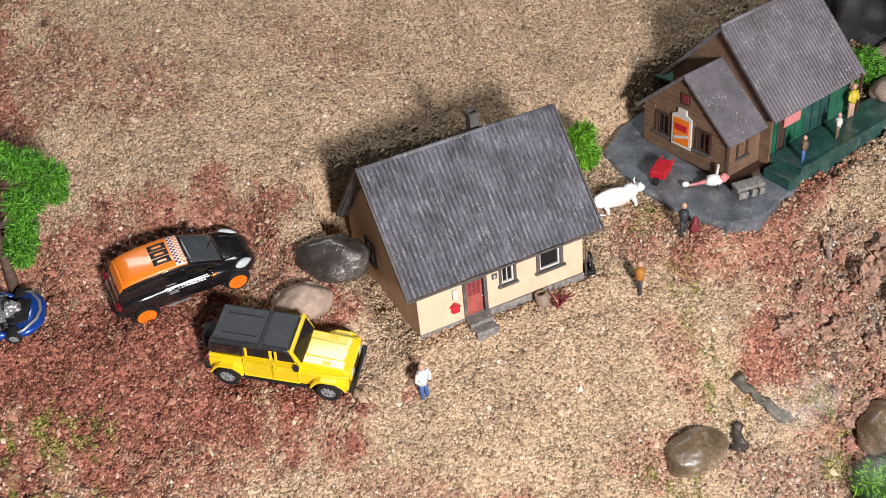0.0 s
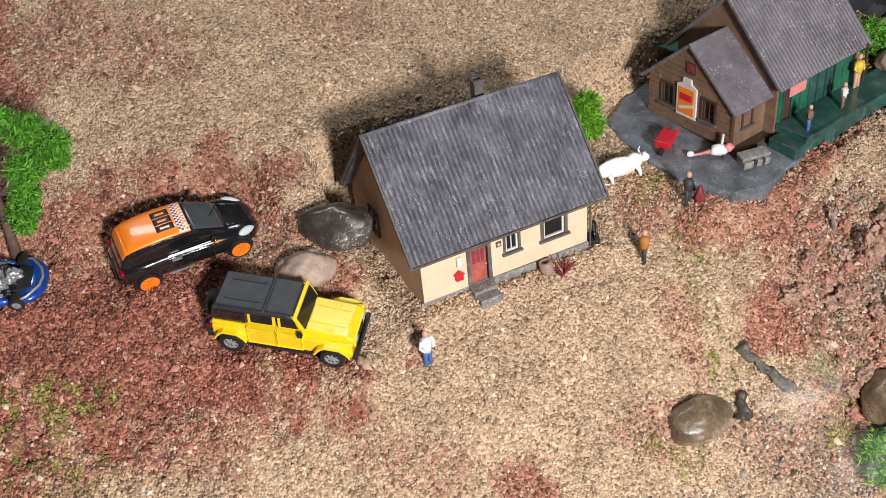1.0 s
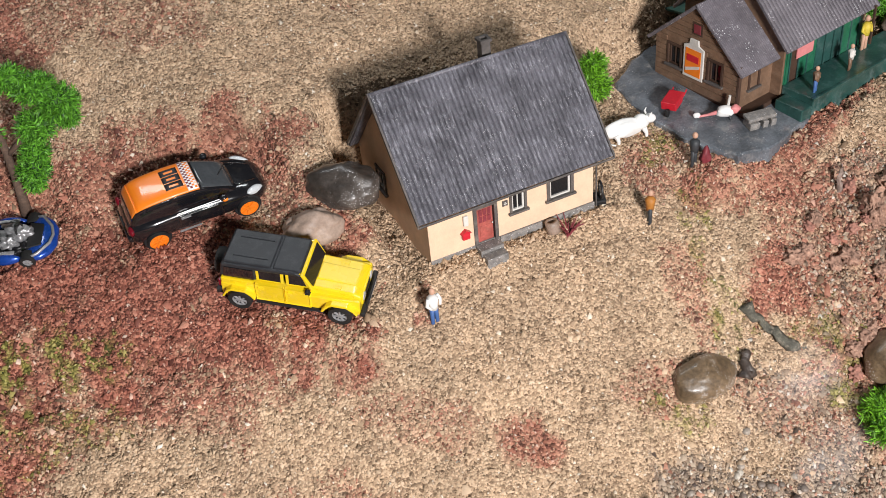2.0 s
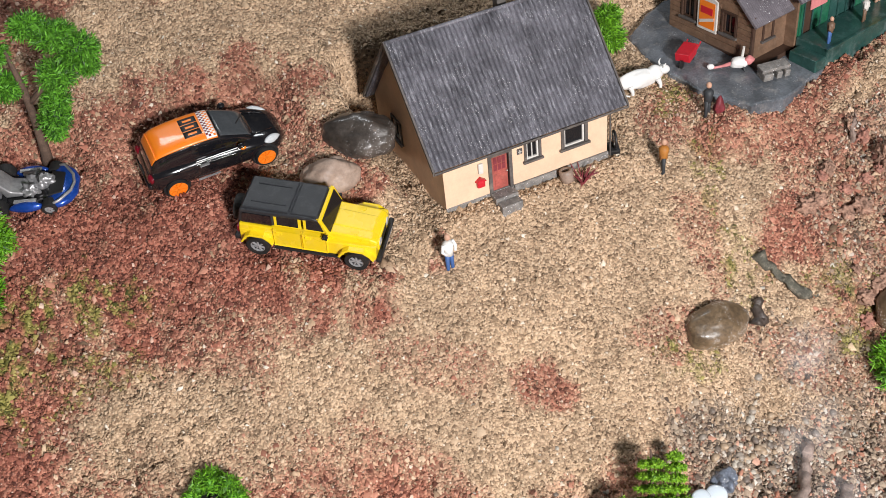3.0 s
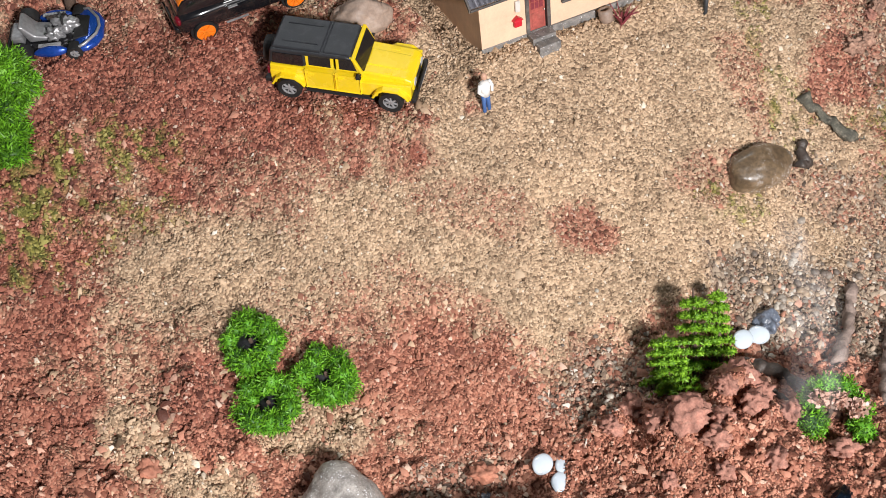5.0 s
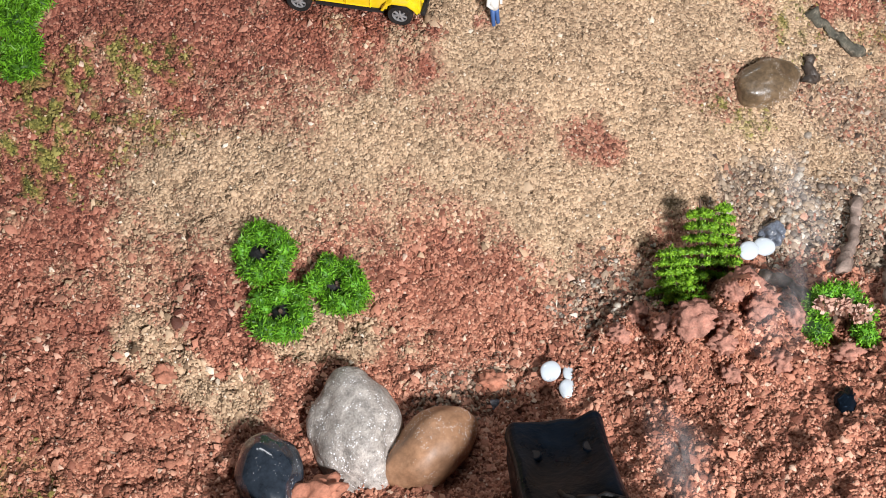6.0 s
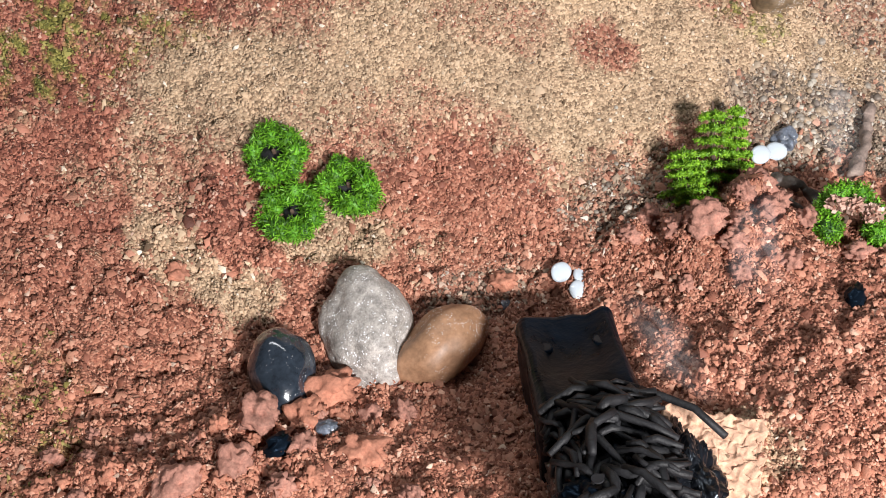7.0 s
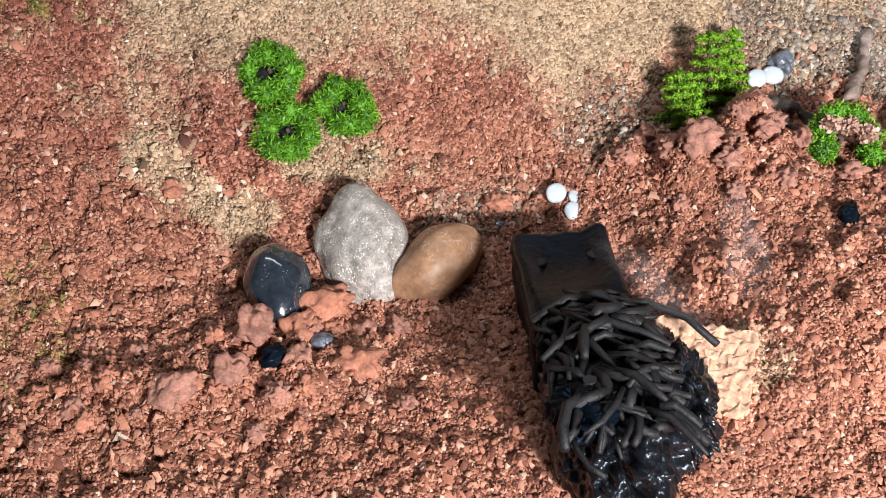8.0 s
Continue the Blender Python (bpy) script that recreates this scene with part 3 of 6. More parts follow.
# ---- plants ----
def flock(name, lumps, count, length, material, parent, seed, width=0.35):
    """Short fibres standing out from a set of lumps (centre, radii), as on model trees."""
    rng = np.random.default_rng(seed)
    weight = np.array([r[0] * r[1] + r[1] * r[2] + r[0] * r[2] for _, r in lumps])
    pick = rng.choice(len(lumps), count, p=weight / weight.sum())
    c, r = np.array([l[0] for l in lumps], float)[pick], np.array([l[1] for l in lumps], float)[pick]
    d = rng.normal(size=(count, 3))
    d /= np.linalg.norm(d, axis=1, keepdims=True)
    root = c + d * r * rng.uniform(0.55, 1.0, (count, 1)) * (1 + 0.22 * np.sin(d[:, :1] * 7 + seed) * np.cos(d[:, 1:2] * 9))
    way = d + rng.normal(size=(count, 3)) * 1.0
    way /= np.linalg.norm(way, axis=1, keepdims=True)
    side = np.cross(way, rng.normal(size=(count, 3)))
    side /= np.linalg.norm(side, axis=1, keepdims=True)
    ln = length * rng.uniform(0.5, 1.3, (count, 1))
    w = ln * width
    v = np.stack([root - side * w * 0.5, root + side * w * 0.5, root + way * ln * 0.6 + side * w * 0.6, root + way * ln], 1)
    f = (np.array([(0, 1, 2), (0, 2, 3)])[None] + 4 * np.arange(count)[:, None, None]).reshape(-1, 3)
    return raw_mesh(name, (v.reshape(-1, 3) * CM).tolist(), f.tolist(), material, parent)


def core(lumps, k=0.72, seed=0):
    bm = None
    for i, (c, r) in enumerate(lumps):
        bm = blob([v * k for v in r], 0.2, seed + i, 2, m=Matrix.Translation(c), bm=bm)
    return bm


# ---- the small cream house ----
def corrugated(x0, x1, lower, upper, ribs, rows, amp, thick):
    """A roof slope from its eave line to its ridge line: rounded tile columns in stepped courses, with a closed underside."""
    b = bmesh.new()
    lo, hi = Vector((0, *lower)), Vector((0, *upper))
    up = (hi - lo).normalized()
    nrm = Vector((0, -up.z, up.y)) if up.y > 0 else Vector((0, up.z, -up.y))
    length = (hi - lo).length
    nu = ribs * 4
    vs = []
    levels = [(r + f, h) for r in range(rows) for f, h in ((0.0, 1.0), (0.5, 0.55), (0.98, 0.1))] + [(rows, 0.1)]
    for s, h in levels:
        line = []
        for i in range(nu + 1):
            k = (i % 4) / 4
            wave = (-0.5, 0.75, 1.0, 0.75)[i % 4]
            jit = 0.14 * noise.noise(Vector((i // 4 * 0.9, int(s) * 1.7, 0)))
            off = amp * (wave + 0.7 * h + jit)
            p = lo + up * (length * s / rows) + nrm * off
            line.append(b.verts.new((x0 + (x1 - x0) * i / nu, p.y, p.z)))
        vs.append(line)
    for r, q in zip(vs, vs[1:]):
        for i in range(nu):
            b.faces.new((r[i], r[i + 1], q[i + 1], q[i]))
    under = [b.verts.new((x, *(p - nrm * thick).yz)) for p in (lo, hi) for x in (x0, x1)]
    b.faces.new((under[0], under[2], under[3], under[1]))
    b.faces.new(vs[0][::-1] + [under[0], under[1]])
    b.faces.new(vs[-1] + [under[3], under[2]])
    b.faces.new([l[0] for l in vs] + [under[2], under[0]])
    b.faces.new([l[-1] for l in vs][::-1] + [under[1], under[3]])
    return b


def walled(width, height, thick, holes, bm=None, m=None):
    """An upright wall in the xz plane, its outer face at y 0, with real openings (x0, x1, z0, z1)."""
    xs = sorted({0.0, width, *[h[0] for h in holes], *[h[1] for h in holes]})
    zs = sorted({0.0, height, *[h[2] for h in holes], *[h[3] for h in holes]})
    for a, c in zip(xs, xs[1:]):
        for e, f in zip(zs, zs[1:]):
            if not any(h[0] <= a and c <= h[1] and h[2] <= e and f <= h[3] for h in holes):
                bm = box((a, 0, e), (c, thick, f), bm=bm, m=m)
    bmesh.ops.remove_doubles(bm, verts=bm.verts, dist=0.0005)
    return bm


def window(parent, x0, x1, z0, z1, m, bars=True, trim=0.13, sash=None, casing=None):
    """Outer casing, sill, pale sash, glazing bars and dark panes, set in an opening of a wall."""
    bm = None
    for lo, hi in (((x0 - trim, -0.07, z0), (x0, 0.1, z1)), ((x1, -0.07, z0), (x1 + trim, 0.1, z1)), ((x0 - trim, -0.07, z1), (x1 + trim, 0.1, z1 + trim))):
        bm = box(lo, hi, 0.012, bm=bm)
    win = part("window", bm, casing or TRIM, parent)
    win.matrix_local = m
    part("window_sill", box((x0 - trim * 1.6, -0.16, z0 - 0.12), (x1 + trim * 1.6, 0.1, z0), 0.02), TRIM, win)
    s = 0.09
    bm = None
    for lo, hi in (((x0, 0.03, z0), (x0 + s, 0.12, z1)), ((x1 - s, 0.03, z0), (x1, 0.12, z1)), ((x0 + s, 0.03, z1 - s), (x1 - s, 0.12, z1)), ((x0 + s, 0.03, z0), (x1 - s, 0.12, z0 + s))):
        bm = box(lo, hi, bm=bm)
    if bars:
        bm = box(((x0 + x1) / 2 - 0.025, 0.05, z0 + s), ((x0 + x1) / 2 + 0.025, 0.11, z1 - s), bm=bm)
    part("sash", bm, sash or PALETRIM, win)
    part("pane", box((x0 + s, 0.115, z0 + s), (x1 - s, 0.14, z1 - s)), GLASS_D, win)
    return win


def cream_house():
    house = thing("model_house", cm_pose(0, 0, 0), "cream plastered model cottage with dark tiled roof and red door", "house")
    W, D, H = 8.75, 7.9, 2.45
    holes = [(2.38, 3.42, 0.0, 2.02), (4.32, 4.98, 1.12, 2.1), (6.36, 7.48, 1.05, 2.12)]
    part("front_wall", walled(W, H, 0.16, holes), CREAM, house)
    part("plinth", box((3.6, -0.08, -0.75), (W + 0.06, 0.2, -0.02), 0.04, box((0.01, 0.01, -0.9), (3.59, 0.2, -0.003))), STEP, house, "rough grey stone footing")
    apex = 6.75
    bm = walled(D - 0.165, H, 0.16, [(2.2, 3.1, 1.0, 2.1)], m=pose(0.003, D, 0, 0, 0, -90))
    bm = prism([(0.0, H + 0.003), (D, H + 0.003), (D / 2 + 0.05, apex)], 0, 0.16, bm=bm, m=pose(0.003, D, 0, 0, 0, -90))
    bm = box((0.01, 0.21, -0.9), (0.16, D, -0.003), bm=bm)
    part("gable_wall", bm, CREAM, house)
    bm = box((W - 0.16, 0.16, -0.9), (W, D, H))
    bm = prism([(0.0, H), (D, H), (D / 2 - 0.05, apex)], 0, 0.16, bm=bm, m=pose(W, 0, 0, 0, 0, 90))
    part("gable_wall", bm, CREAM, house)
    part("back_wall", box((0.16, D - 0.16, -0.9), (W - 0.16, D, 2.2)), CREAM, house)
    roof = part("roof", corrugated(-0.48, 9.74, (-0.2, 2.36), (3.98, 6.93), 42, 15, 0.075, 0.16), SLATE, house, "dark grey tiled roof with pale dust")
    part("rear_slope", corrugated(-0.48, 9.74, (8.15, 2.26), (4.12, 6.9), 42, 15, 0.075, 0.16), SLATE, roof)
    part("ridge_cap", tube([(-0.5, 4.05, 6.98), (4.6, 4.05, 7.0), (9.76, 4.05, 6.98)], [0.11, 0.11, 0.11], 8), SLATE, roof, smooth=True)
    for x in (-0.56, 9.74):
        bm = None
        for a, c in (((-0.24, 2.22), (4.05, 6.88)), ((8.19, 2.12), (4.05, 6.88))):
            bm = prism([(a[0], a[1]), (c[0], c[1]), (c[0], c[1] + 0.22), (a[0], a[1] + 0.22)], 0, 0.09, bm=bm, m=Matrix(((0, 1, 0, x), (1, 0, 0, 0), (0, 0, 1, 0), (0, 0, 0, 1))))
        part("bargeboard", bm, TRIM, roof)
    part("gutter", tube([(-0.5, -0.27, 2.3), (9.74, -0.27, 2.3)], [0.06, 0.06], 6), TRIM, roof)
    chim = part("chimney", box((5.5, 4.45, 6.2), (5.98, 4.95, 7.55), 0.03), TRIM, house)
    part("chimney_cap", walled(0.6, 0.6, 0.14, [(0.14, 0.46, 0.14, 0.46)], m=pose(5.44, 4.4, 7.69, -90, 0, 0)), TRIM, chim, "grey rim of the chimney")
    door = part("door", box((2.5, 0.05, 0.02), (3.32, 0.15, 1.94), 0.02), REDDOOR, house, "worn red wooden door")
    bm = None
    for lo, hi in (((2.28, -0.08, 0), (2.46, 0.16, 2.02)), ((3.36, -0.08, 0), (3.54, 0.16, 2.02)), ((2.28, -0.08, 1.98), (3.54, 0.16, 2.14))):
        bm = box(lo, hi, 0.015, bm=bm)
    part("door_frame", bm, TRIM, door)
    for i in range(3):
        for z0, z1 in ((1.12, 1.45), (1.5, 1.84)):
            part("pane", box((2.6 + i * 0.22, 0.03, z0), (2.77 + i * 0.22, 0.06, z1)), WINE, door)
    part("door_panel", box((2.62, 0.03, 0.2), (3.2, 0.06, 0.9), 0.02), REDDOOR, door)
    part("handle", tube([(3.24, 0.0, 0.98), (3.24, -0.06, 1.0)], [0.03, 0.03]), PALETRIM, door)
    bm = box((2.3, -0.6, -0.5), (3.5, -0.02, -0.02), 0.03)
    part("doorstep", bm, STEP, house)
    part("doorstep", box((2.36, -1.1, -0.8), (3.46, -0.55, -0.2), 0.03), STEP, house)
    window(house, 4.32, 4.98, 1.12, 2.1, Matrix.Identity(4))
    window(house, 6.36, 7.48, 1.05, 2.12, Matrix.Identity(4), bars=False, trim=0.17)
    window(house, 2.2, 3.1, 1.0, 2.1, pose(0, D * CM, 0, 0, 0, -90))
    part("interior_floor", box((0.2, 0.3, -0.3), (8.5, 7.6, -0.2)), BROWN_D, house)
    plate = part("wall_plate", box((3.82, -0.05, 1.62), (4.1, 0.02, 1.92), 0.015), TRIM, house)
    part("bar", box((3.88, -0.07, 1.74), (4.04, -0.045, 1.79)), PALETRIM, plate)
    part("bar", box((3.93, -0.07, 1.68), (3.98, -0.045, 1.86)), PALETRIM, plate)
    part("wall_lantern", box((1.75, -0.14, 1.35), (2.0, 0.0, 1.9), 0.04), PALETRIM, house, "small pale wall lantern")
    box_red = part("letter_box", box((1.62, -0.2, 0.62), (2.02, 0.0, 0.98), 0.06), REDP, house, "bright red letter box")
    part("lid", prism([(1.56, 0.96), (2.08, 0.96), (1.82, 1.16)], -0.22, 0.0), REDP, box_red)
    part("downpipe", tube([(8.85, -0.1, 2.3), (8.9, -0.05, 1.9), (8.9, -0.05, -0.3)], [0.04, 0.04, 0.04], 6), TRIM, house)


def yard_things():
    w = thing("cart_wheel", cm_pose(9.3, 0.25, ground_at(9.3, 0.1) - 0.05, 0, -12, 70), "small dark cart wheel leaning against the cottage", "wheel")
    part("tyre", ring(0.36, 0.46, -0.05, 0.05, m=pose(0, 0, 0.9)), BLACKM, w)
    bm = None
    for k in range(4):
        bm = box((-0.38, -0.025, -0.02), (0.38, 0.025, 0.02), bm=bm, m=pose(0, 0, 0.9, 0, 45 * k, 0))
    part("spokes", bm, PALETRIM, w)
    part("stand", box((-0.35, -0.25, 0.0), (0.35, 0.3, 0.42), 0.06), BLACKM, w)
    p = thing("tipped_pot", cm_pose(6.15, -0.55, ground_at(6.15, -0.55) + 0.32, 75, 0, 25), "brown clay pot lying beside the cottage wall", "pot")
    part("body", ring(0.2, 0.34, -0.3, 0.3, 16), BOULDER_R, p, smooth=True)
    v = thing("withered_shrub", cm_pose(6.8, -0.9, ground_at(6.8, -0.9)), "withered dark red shrub beside the cottage", "shrub")
    bm = None
    rng = random.Random(5)
    for k in range(16):
        a, t = rng.uniform(0, math.tau), rng.uniform(0.3, 0.9)
        bm = tube([(0, 0, -0.1), (math.cos(a) * t * 0.5, math.sin(a) * t * 0.5, 0.35), (math.cos(a) * t, math.sin(a) * t, rng.uniform(0.2, 0.9))], [0.05, 0.035, 0.015], 5, bm)
    part("stems", bm, WINE, v)


# ---- the brown house with the green porch ----
def brown_house():
    house = thing("model_station_house", cm_pose(17.14, 6.88, 1.22, 0, 0, -79.3), "brown boarded model house with grey roofs and green porch", "house")
    aw, ad, ah, ap = 5.66, 2.6, 2.5, 5.0
    m0, m1, mh, mp, ml = -0.43, 6.3, 3.4, 6.85, 6.6
    holes = [(0.95, 1.75, 1.0, 2.15), (3.75, 4.55, 1.0, 2.15)]
    bm = walled(aw, ah, 0.15, holes)
    bm = prism([(0, ah), (aw, ah), (aw / 2, ap - 0.1)], 0, 0.15, bm=bm)
    wall = part("annex_wall", bm, BROWN, house)
    for k in range(14):
        z = 0.18 + k * 0.3
        if z > ah:
            f = (ap - 0.2 - z) / (ap - ah)
            a, c = aw / 2 * (1 - f) + 0.05, aw - aw / 2 * (1 - f) - 0.05
        else:
            a, c = 0.02, aw - 0.02
        if c - a > 0.3:
            segs = [(a, c)] if not 0.7 < z < 2.3 else [(a, 0.78), (1.92, 3.58), (4.72, c)]
            for s, e in segs:
                part("board", box((s, -0.035, z), (e, 0.0, z + 0.26)), BROWN, wall)
    part("annex_side_wall", box((aw - 0.15, 0.15, 0), (aw, ad, ah), 0.0), BROWN, house)
    part("annex_side_wall", box((0, 0.15, 0), (0.15, ad, ah)), BROWN, house)
    window(house, 0.95, 1.75, 1.0, 2.15, Matrix.Identity(4), sash=BROWN_D, casing=BROWN_D)
    window(house, 3.75, 4.55, 1.0, 2.15, Matrix.Identity(4), sash=BROWN_D, casing=BROWN_D)
    vent = part("attic_shutter", box((2.5, -0.06, 3.25), (3.2, 0.0, 3.95), 0.02), BROWN_D, house, "dark brown attic shutter")
    part("shutter_panel", box((2.62, -0.09, 3.35), (3.08, -0.055, 3.85), 0.02), WINE, vent)
    sign = part("poster_frame", prism([(2.05, 0.75), (3.4, 0.75), (3.4, 2.55), (3.05, 2.7), (3.0, 3.0), (2.45, 3.0), (2.4, 2.7), (2.05, 2.55)], -0.12, -0.02, 0.02), PALETRIM, house, "pale framed advertising poster")
    part("poster", box((2.2, -0.14, 0.92), (3.25, -0.115, 2.42)), ORANGE, sign, "orange and red poster")
    part("bar", box((2.32, -0.16, 1.72), (3.12, -0.138, 2.1)), REDP, sign)
    part("bar", prism([(2.25, 1.1), (3.2, 1.45), (3.2, 1.62), (2.25, 1.28)], -0.16, -0.138), PALETRIM, sign)
    part("footing", box((m0 + 0.05, 0.03, -2.2), (m1 - 0.05, ad + ml - 0.05, -0.004)), BROWN_D, house)
    part("corner_post", box((aw - 0.02, -0.06, 0), (aw + 0.12, 0.12, ah), 0.015), BROWN_D, house)
    window(house, 0.9, 1.5, 0.9, 2.0, pose(aw * CM, 0, 0, 0, 0, 90), sash=BROWN_D, casing=BROWN_D)
    mid = aw / 2
    roof = part("annex_roof", corrugated(-0.25, ad + 0.1, (-aw / 2 - 0.45, ah - 0.35), (-0.0, ap), 22, 8, 0.035, 0.13), SLATE2, house)
    roof.matrix_local = pose(mid * CM, 0, 0, 0, 0, 90)
    r2 = part("annex_roof", corrugated(-0.25, ad + 0.1, (aw / 2 + 0.45, ah - 0.35), (0.0, ap), 22, 8, 0.035, 0.13), SLATE2, house)
    r2.matrix_local = pose(mid * CM, 0, 0, 0, 0, 90)
    mc = (m0 + m1) / 2
    hw = (m1 - m0) / 2
    bm = prism([(m0, 0), (m1, 0), (m1, mh), (mc, mp - 0.12), (m0, mh)], ad, ad + 0.15)
    part("gable_wall", bm, BROWN, house)
    part("gable_wall", prism([(m0, 0), (m1, 0), (m1, mh), (mc, mp - 0.12), (m0, mh)], ad + ml - 0.15, ad + ml), BROWN, house)
    part("side_wall", box((m0, ad + 0.15, 0), (m0 + 0.15, ad + ml - 0.15, mh)), BROWN, house)
    front = part("porch_wall", walled(ml - 0.3, mh, 0.15, [(0.25, 1.15, 0, 2.5), (2.6, 4.6, 0.5, 2.4)], m=pose(m1, ad + 0.15, 0, 0, 0, 90)), GREEN, house, "green painted boarded wall")
    part("door", box((m1 - 0.12, ad + 0.42, 0), (m1 - 0.04, ad + 1.28, 2.5)), BROWN_D, front)
    part("door_frame", box((m1 - 0.05, ad + 0.25, 0), (m1 + 0.06, ad + 0.42, 2.7), 0.01), GREEN, front)
    part("notice", box((m1 + 0.0, ad + 1.0, 1.8), (m1 + 0.06, ad + 2.3, 3.1), 0.01, m=pose(0, 0, 0)), PINK, front, "faded pink notice board")
    part("shutter", box((m1 - 0.1, ad + 2.8, 0.5), (m1 - 0.03, ad + 4.7, 2.4)), GREEN_D, front)
    for k in range(9):
        y = ad + 0.5 + k * 0.7
        part("batten", box((m1, y, 0.0), (m1 + 0.05, y + 0.07, mh - 0.1)), GREEN_D, front)
    for sgn, nm in ((-1, "main_roof"), (1, "main_roof")):
        r = part(nm, corrugated(ad - 0.4, ad + ml + 0.4, (sgn * (hw + 0.55), mh - 0.55), (0.0, mp), 30, 13, 0.04, 0.15), SLATE2, house, "grey ribbed roof with white specks")
        r.matrix_local = pose(mc * CM, 0, 0, 0, 0, 90)
    part("ridge_cap", tube([(mc, ad - 0.4, mp + 0.05), (mc, ad + ml + 0.4, mp + 0.05)], [0.1, 0.1], 8), SLATE2, house, smooth=True)
    porch = part("porch_deck", box((m1 + 0.03, ad + 0.1, -1.4), (m1 + 2.0, ad + ml + 2.4, 0.62), 0.05), GREEN_D, house, "dark green porch platform")
    part("rim", box((m1 + 1.92, ad + 0.05, 0.5), (m1 + 2.06, ad + ml + 2.4, 0.66), 0.02), GREEN_D, porch)
    part("end_step", box((m1 + 0.3, ad - 0.7, -1.4), (m1 + 2.0, ad + 0.08, 0.25), 0.05), GREEN_D, porch)
    for y in (ad + ml - 0.1,):
        part("porch_post", box((m1 + 0.5, y, 0.75), (m1 + 0.62, y + 0.12, 3.0), 0.01), BROWN_D, house)
    back = part("lean_to", box((m0 - 1.3, ad + 0.8, 0), (m0 - 0.03, ad + 3.6, 2.0), 0.03), BROWN_D, house, "dark lean-to at the back of the house")
    part("canopy", box((m0 - 1.9, ad + 0.5, 2.05), (m0 - 0.05, ad + 4.0, 2.2), 0.03, m=pose(0, 0, 0, 0, -6, 0)), PINKROOF, back, "faded teal canopy")


def slate_terrace():
    """The irregular slab round the brown house."""
    pts = [(14.7, 7.0), (14.4, 5.0), (14.8, 2.2), (15.2, 0.2), (16.3, -1.4), (17.9, -1.7), (20.0, -1.1), (22.5, -0.5), (25.5, 0.4), (28.8, 1.4), (30.0, 3.2), (29.0, 6.0), (26.5, 8.6), (20.0, 9.6), (16.8, 8.5)]
    b = bmesh.new()
    rng = random.Random(2)
    dense = []
    for i, p in enumerate(pts):
        q = pts[(i + 1) % len(pts)]
        for k in range(6):
            t = k / 6
            dense.append((p[0] + (q[0] - p[0]) * t + rng.uniform(-0.1, 0.1), p[1] + (q[1] - p[1]) * t + rng.uniform(-0.1, 0.1)))
    top = [b.verts.new((x, y, terrace_at(x, y) + rng.uniform(-0.02, 0.02))) for x, y in dense]
    mid = [b.verts.new((x + (x - 21) * 0.015, y + (y - 3.6) * 0.015, terrace_at(x, y) - 0.08)) for x, y in dense]
    bot = [b.verts.new((x + (x - 21) * 0.02, y + (y - 3.6) * 0.02, terrace_at(x, y) - 0.9)) for x, y in dense]
    b.faces.new(top)
    n = len(dense)
    for a, c in ((top, mid), (mid, bot)):
        for i in range(n):
            b.faces.new((a[i], a[(i + 1) % n], c[(i + 1) % n], c[i]))
    tagged(part("terrace", b, SLAB), "wet blue-grey slate terrace under the brown house", kind="structure")


# ---- vehicles ----
def wheel(parent, x, y, r, w, rim_mat, spokes, side):
    wh = part("wheel", disc(r * (0.62 if rim_mat is RIM else 0.84), -w * 0.25, w * 0.25, 24), BLACKM if rim_mat is RIM else ORANGE, parent)
    wh.matrix_local = cm_pose(x, y, r)
    wide = 0.62 if rim_mat is RIM else 0.84
    part("tyre", ring(r * wide, r, -w / 2, w / 2, 26), TYRE, wh)
    bm = ring(r * (wide - 0.06), r * (wide + 0.03), side * w * 0.36 - 0.03, side * w * 0.36 + 0.06, 26)
    for k in range(spokes):
        bm = box((-0.032, -0.035, 0.0), (0.032, 0.045, r * (wide - 0.06)), 0.01, bm, pose(0, side * w * 0.36, 0, 0, k * 360 / spokes, 0))
    bm = disc(r * 0.16, side * w * 0.3 - 0.05, side * w * 0.3 + 0.06, 12, bm=bm)
    part("rim", bm, rim_mat, wh)
    return wh


def arch_profile(x0, x1, z0, z1, wheels, r):
    """Side outline of a body whose lower edge runs over round wheel arches."""
    pts = [(x0, z0)]
    for cx in wheels:
        for k in range(9):
            a = math.pi - k * math.pi / 8
            pts.append((cx + math.cos(a) * r, max(z0, z0 + math.sin(a) * r)))
    pts += [(x1, z0), (x1, z1), (x0, z1)]
    return pts


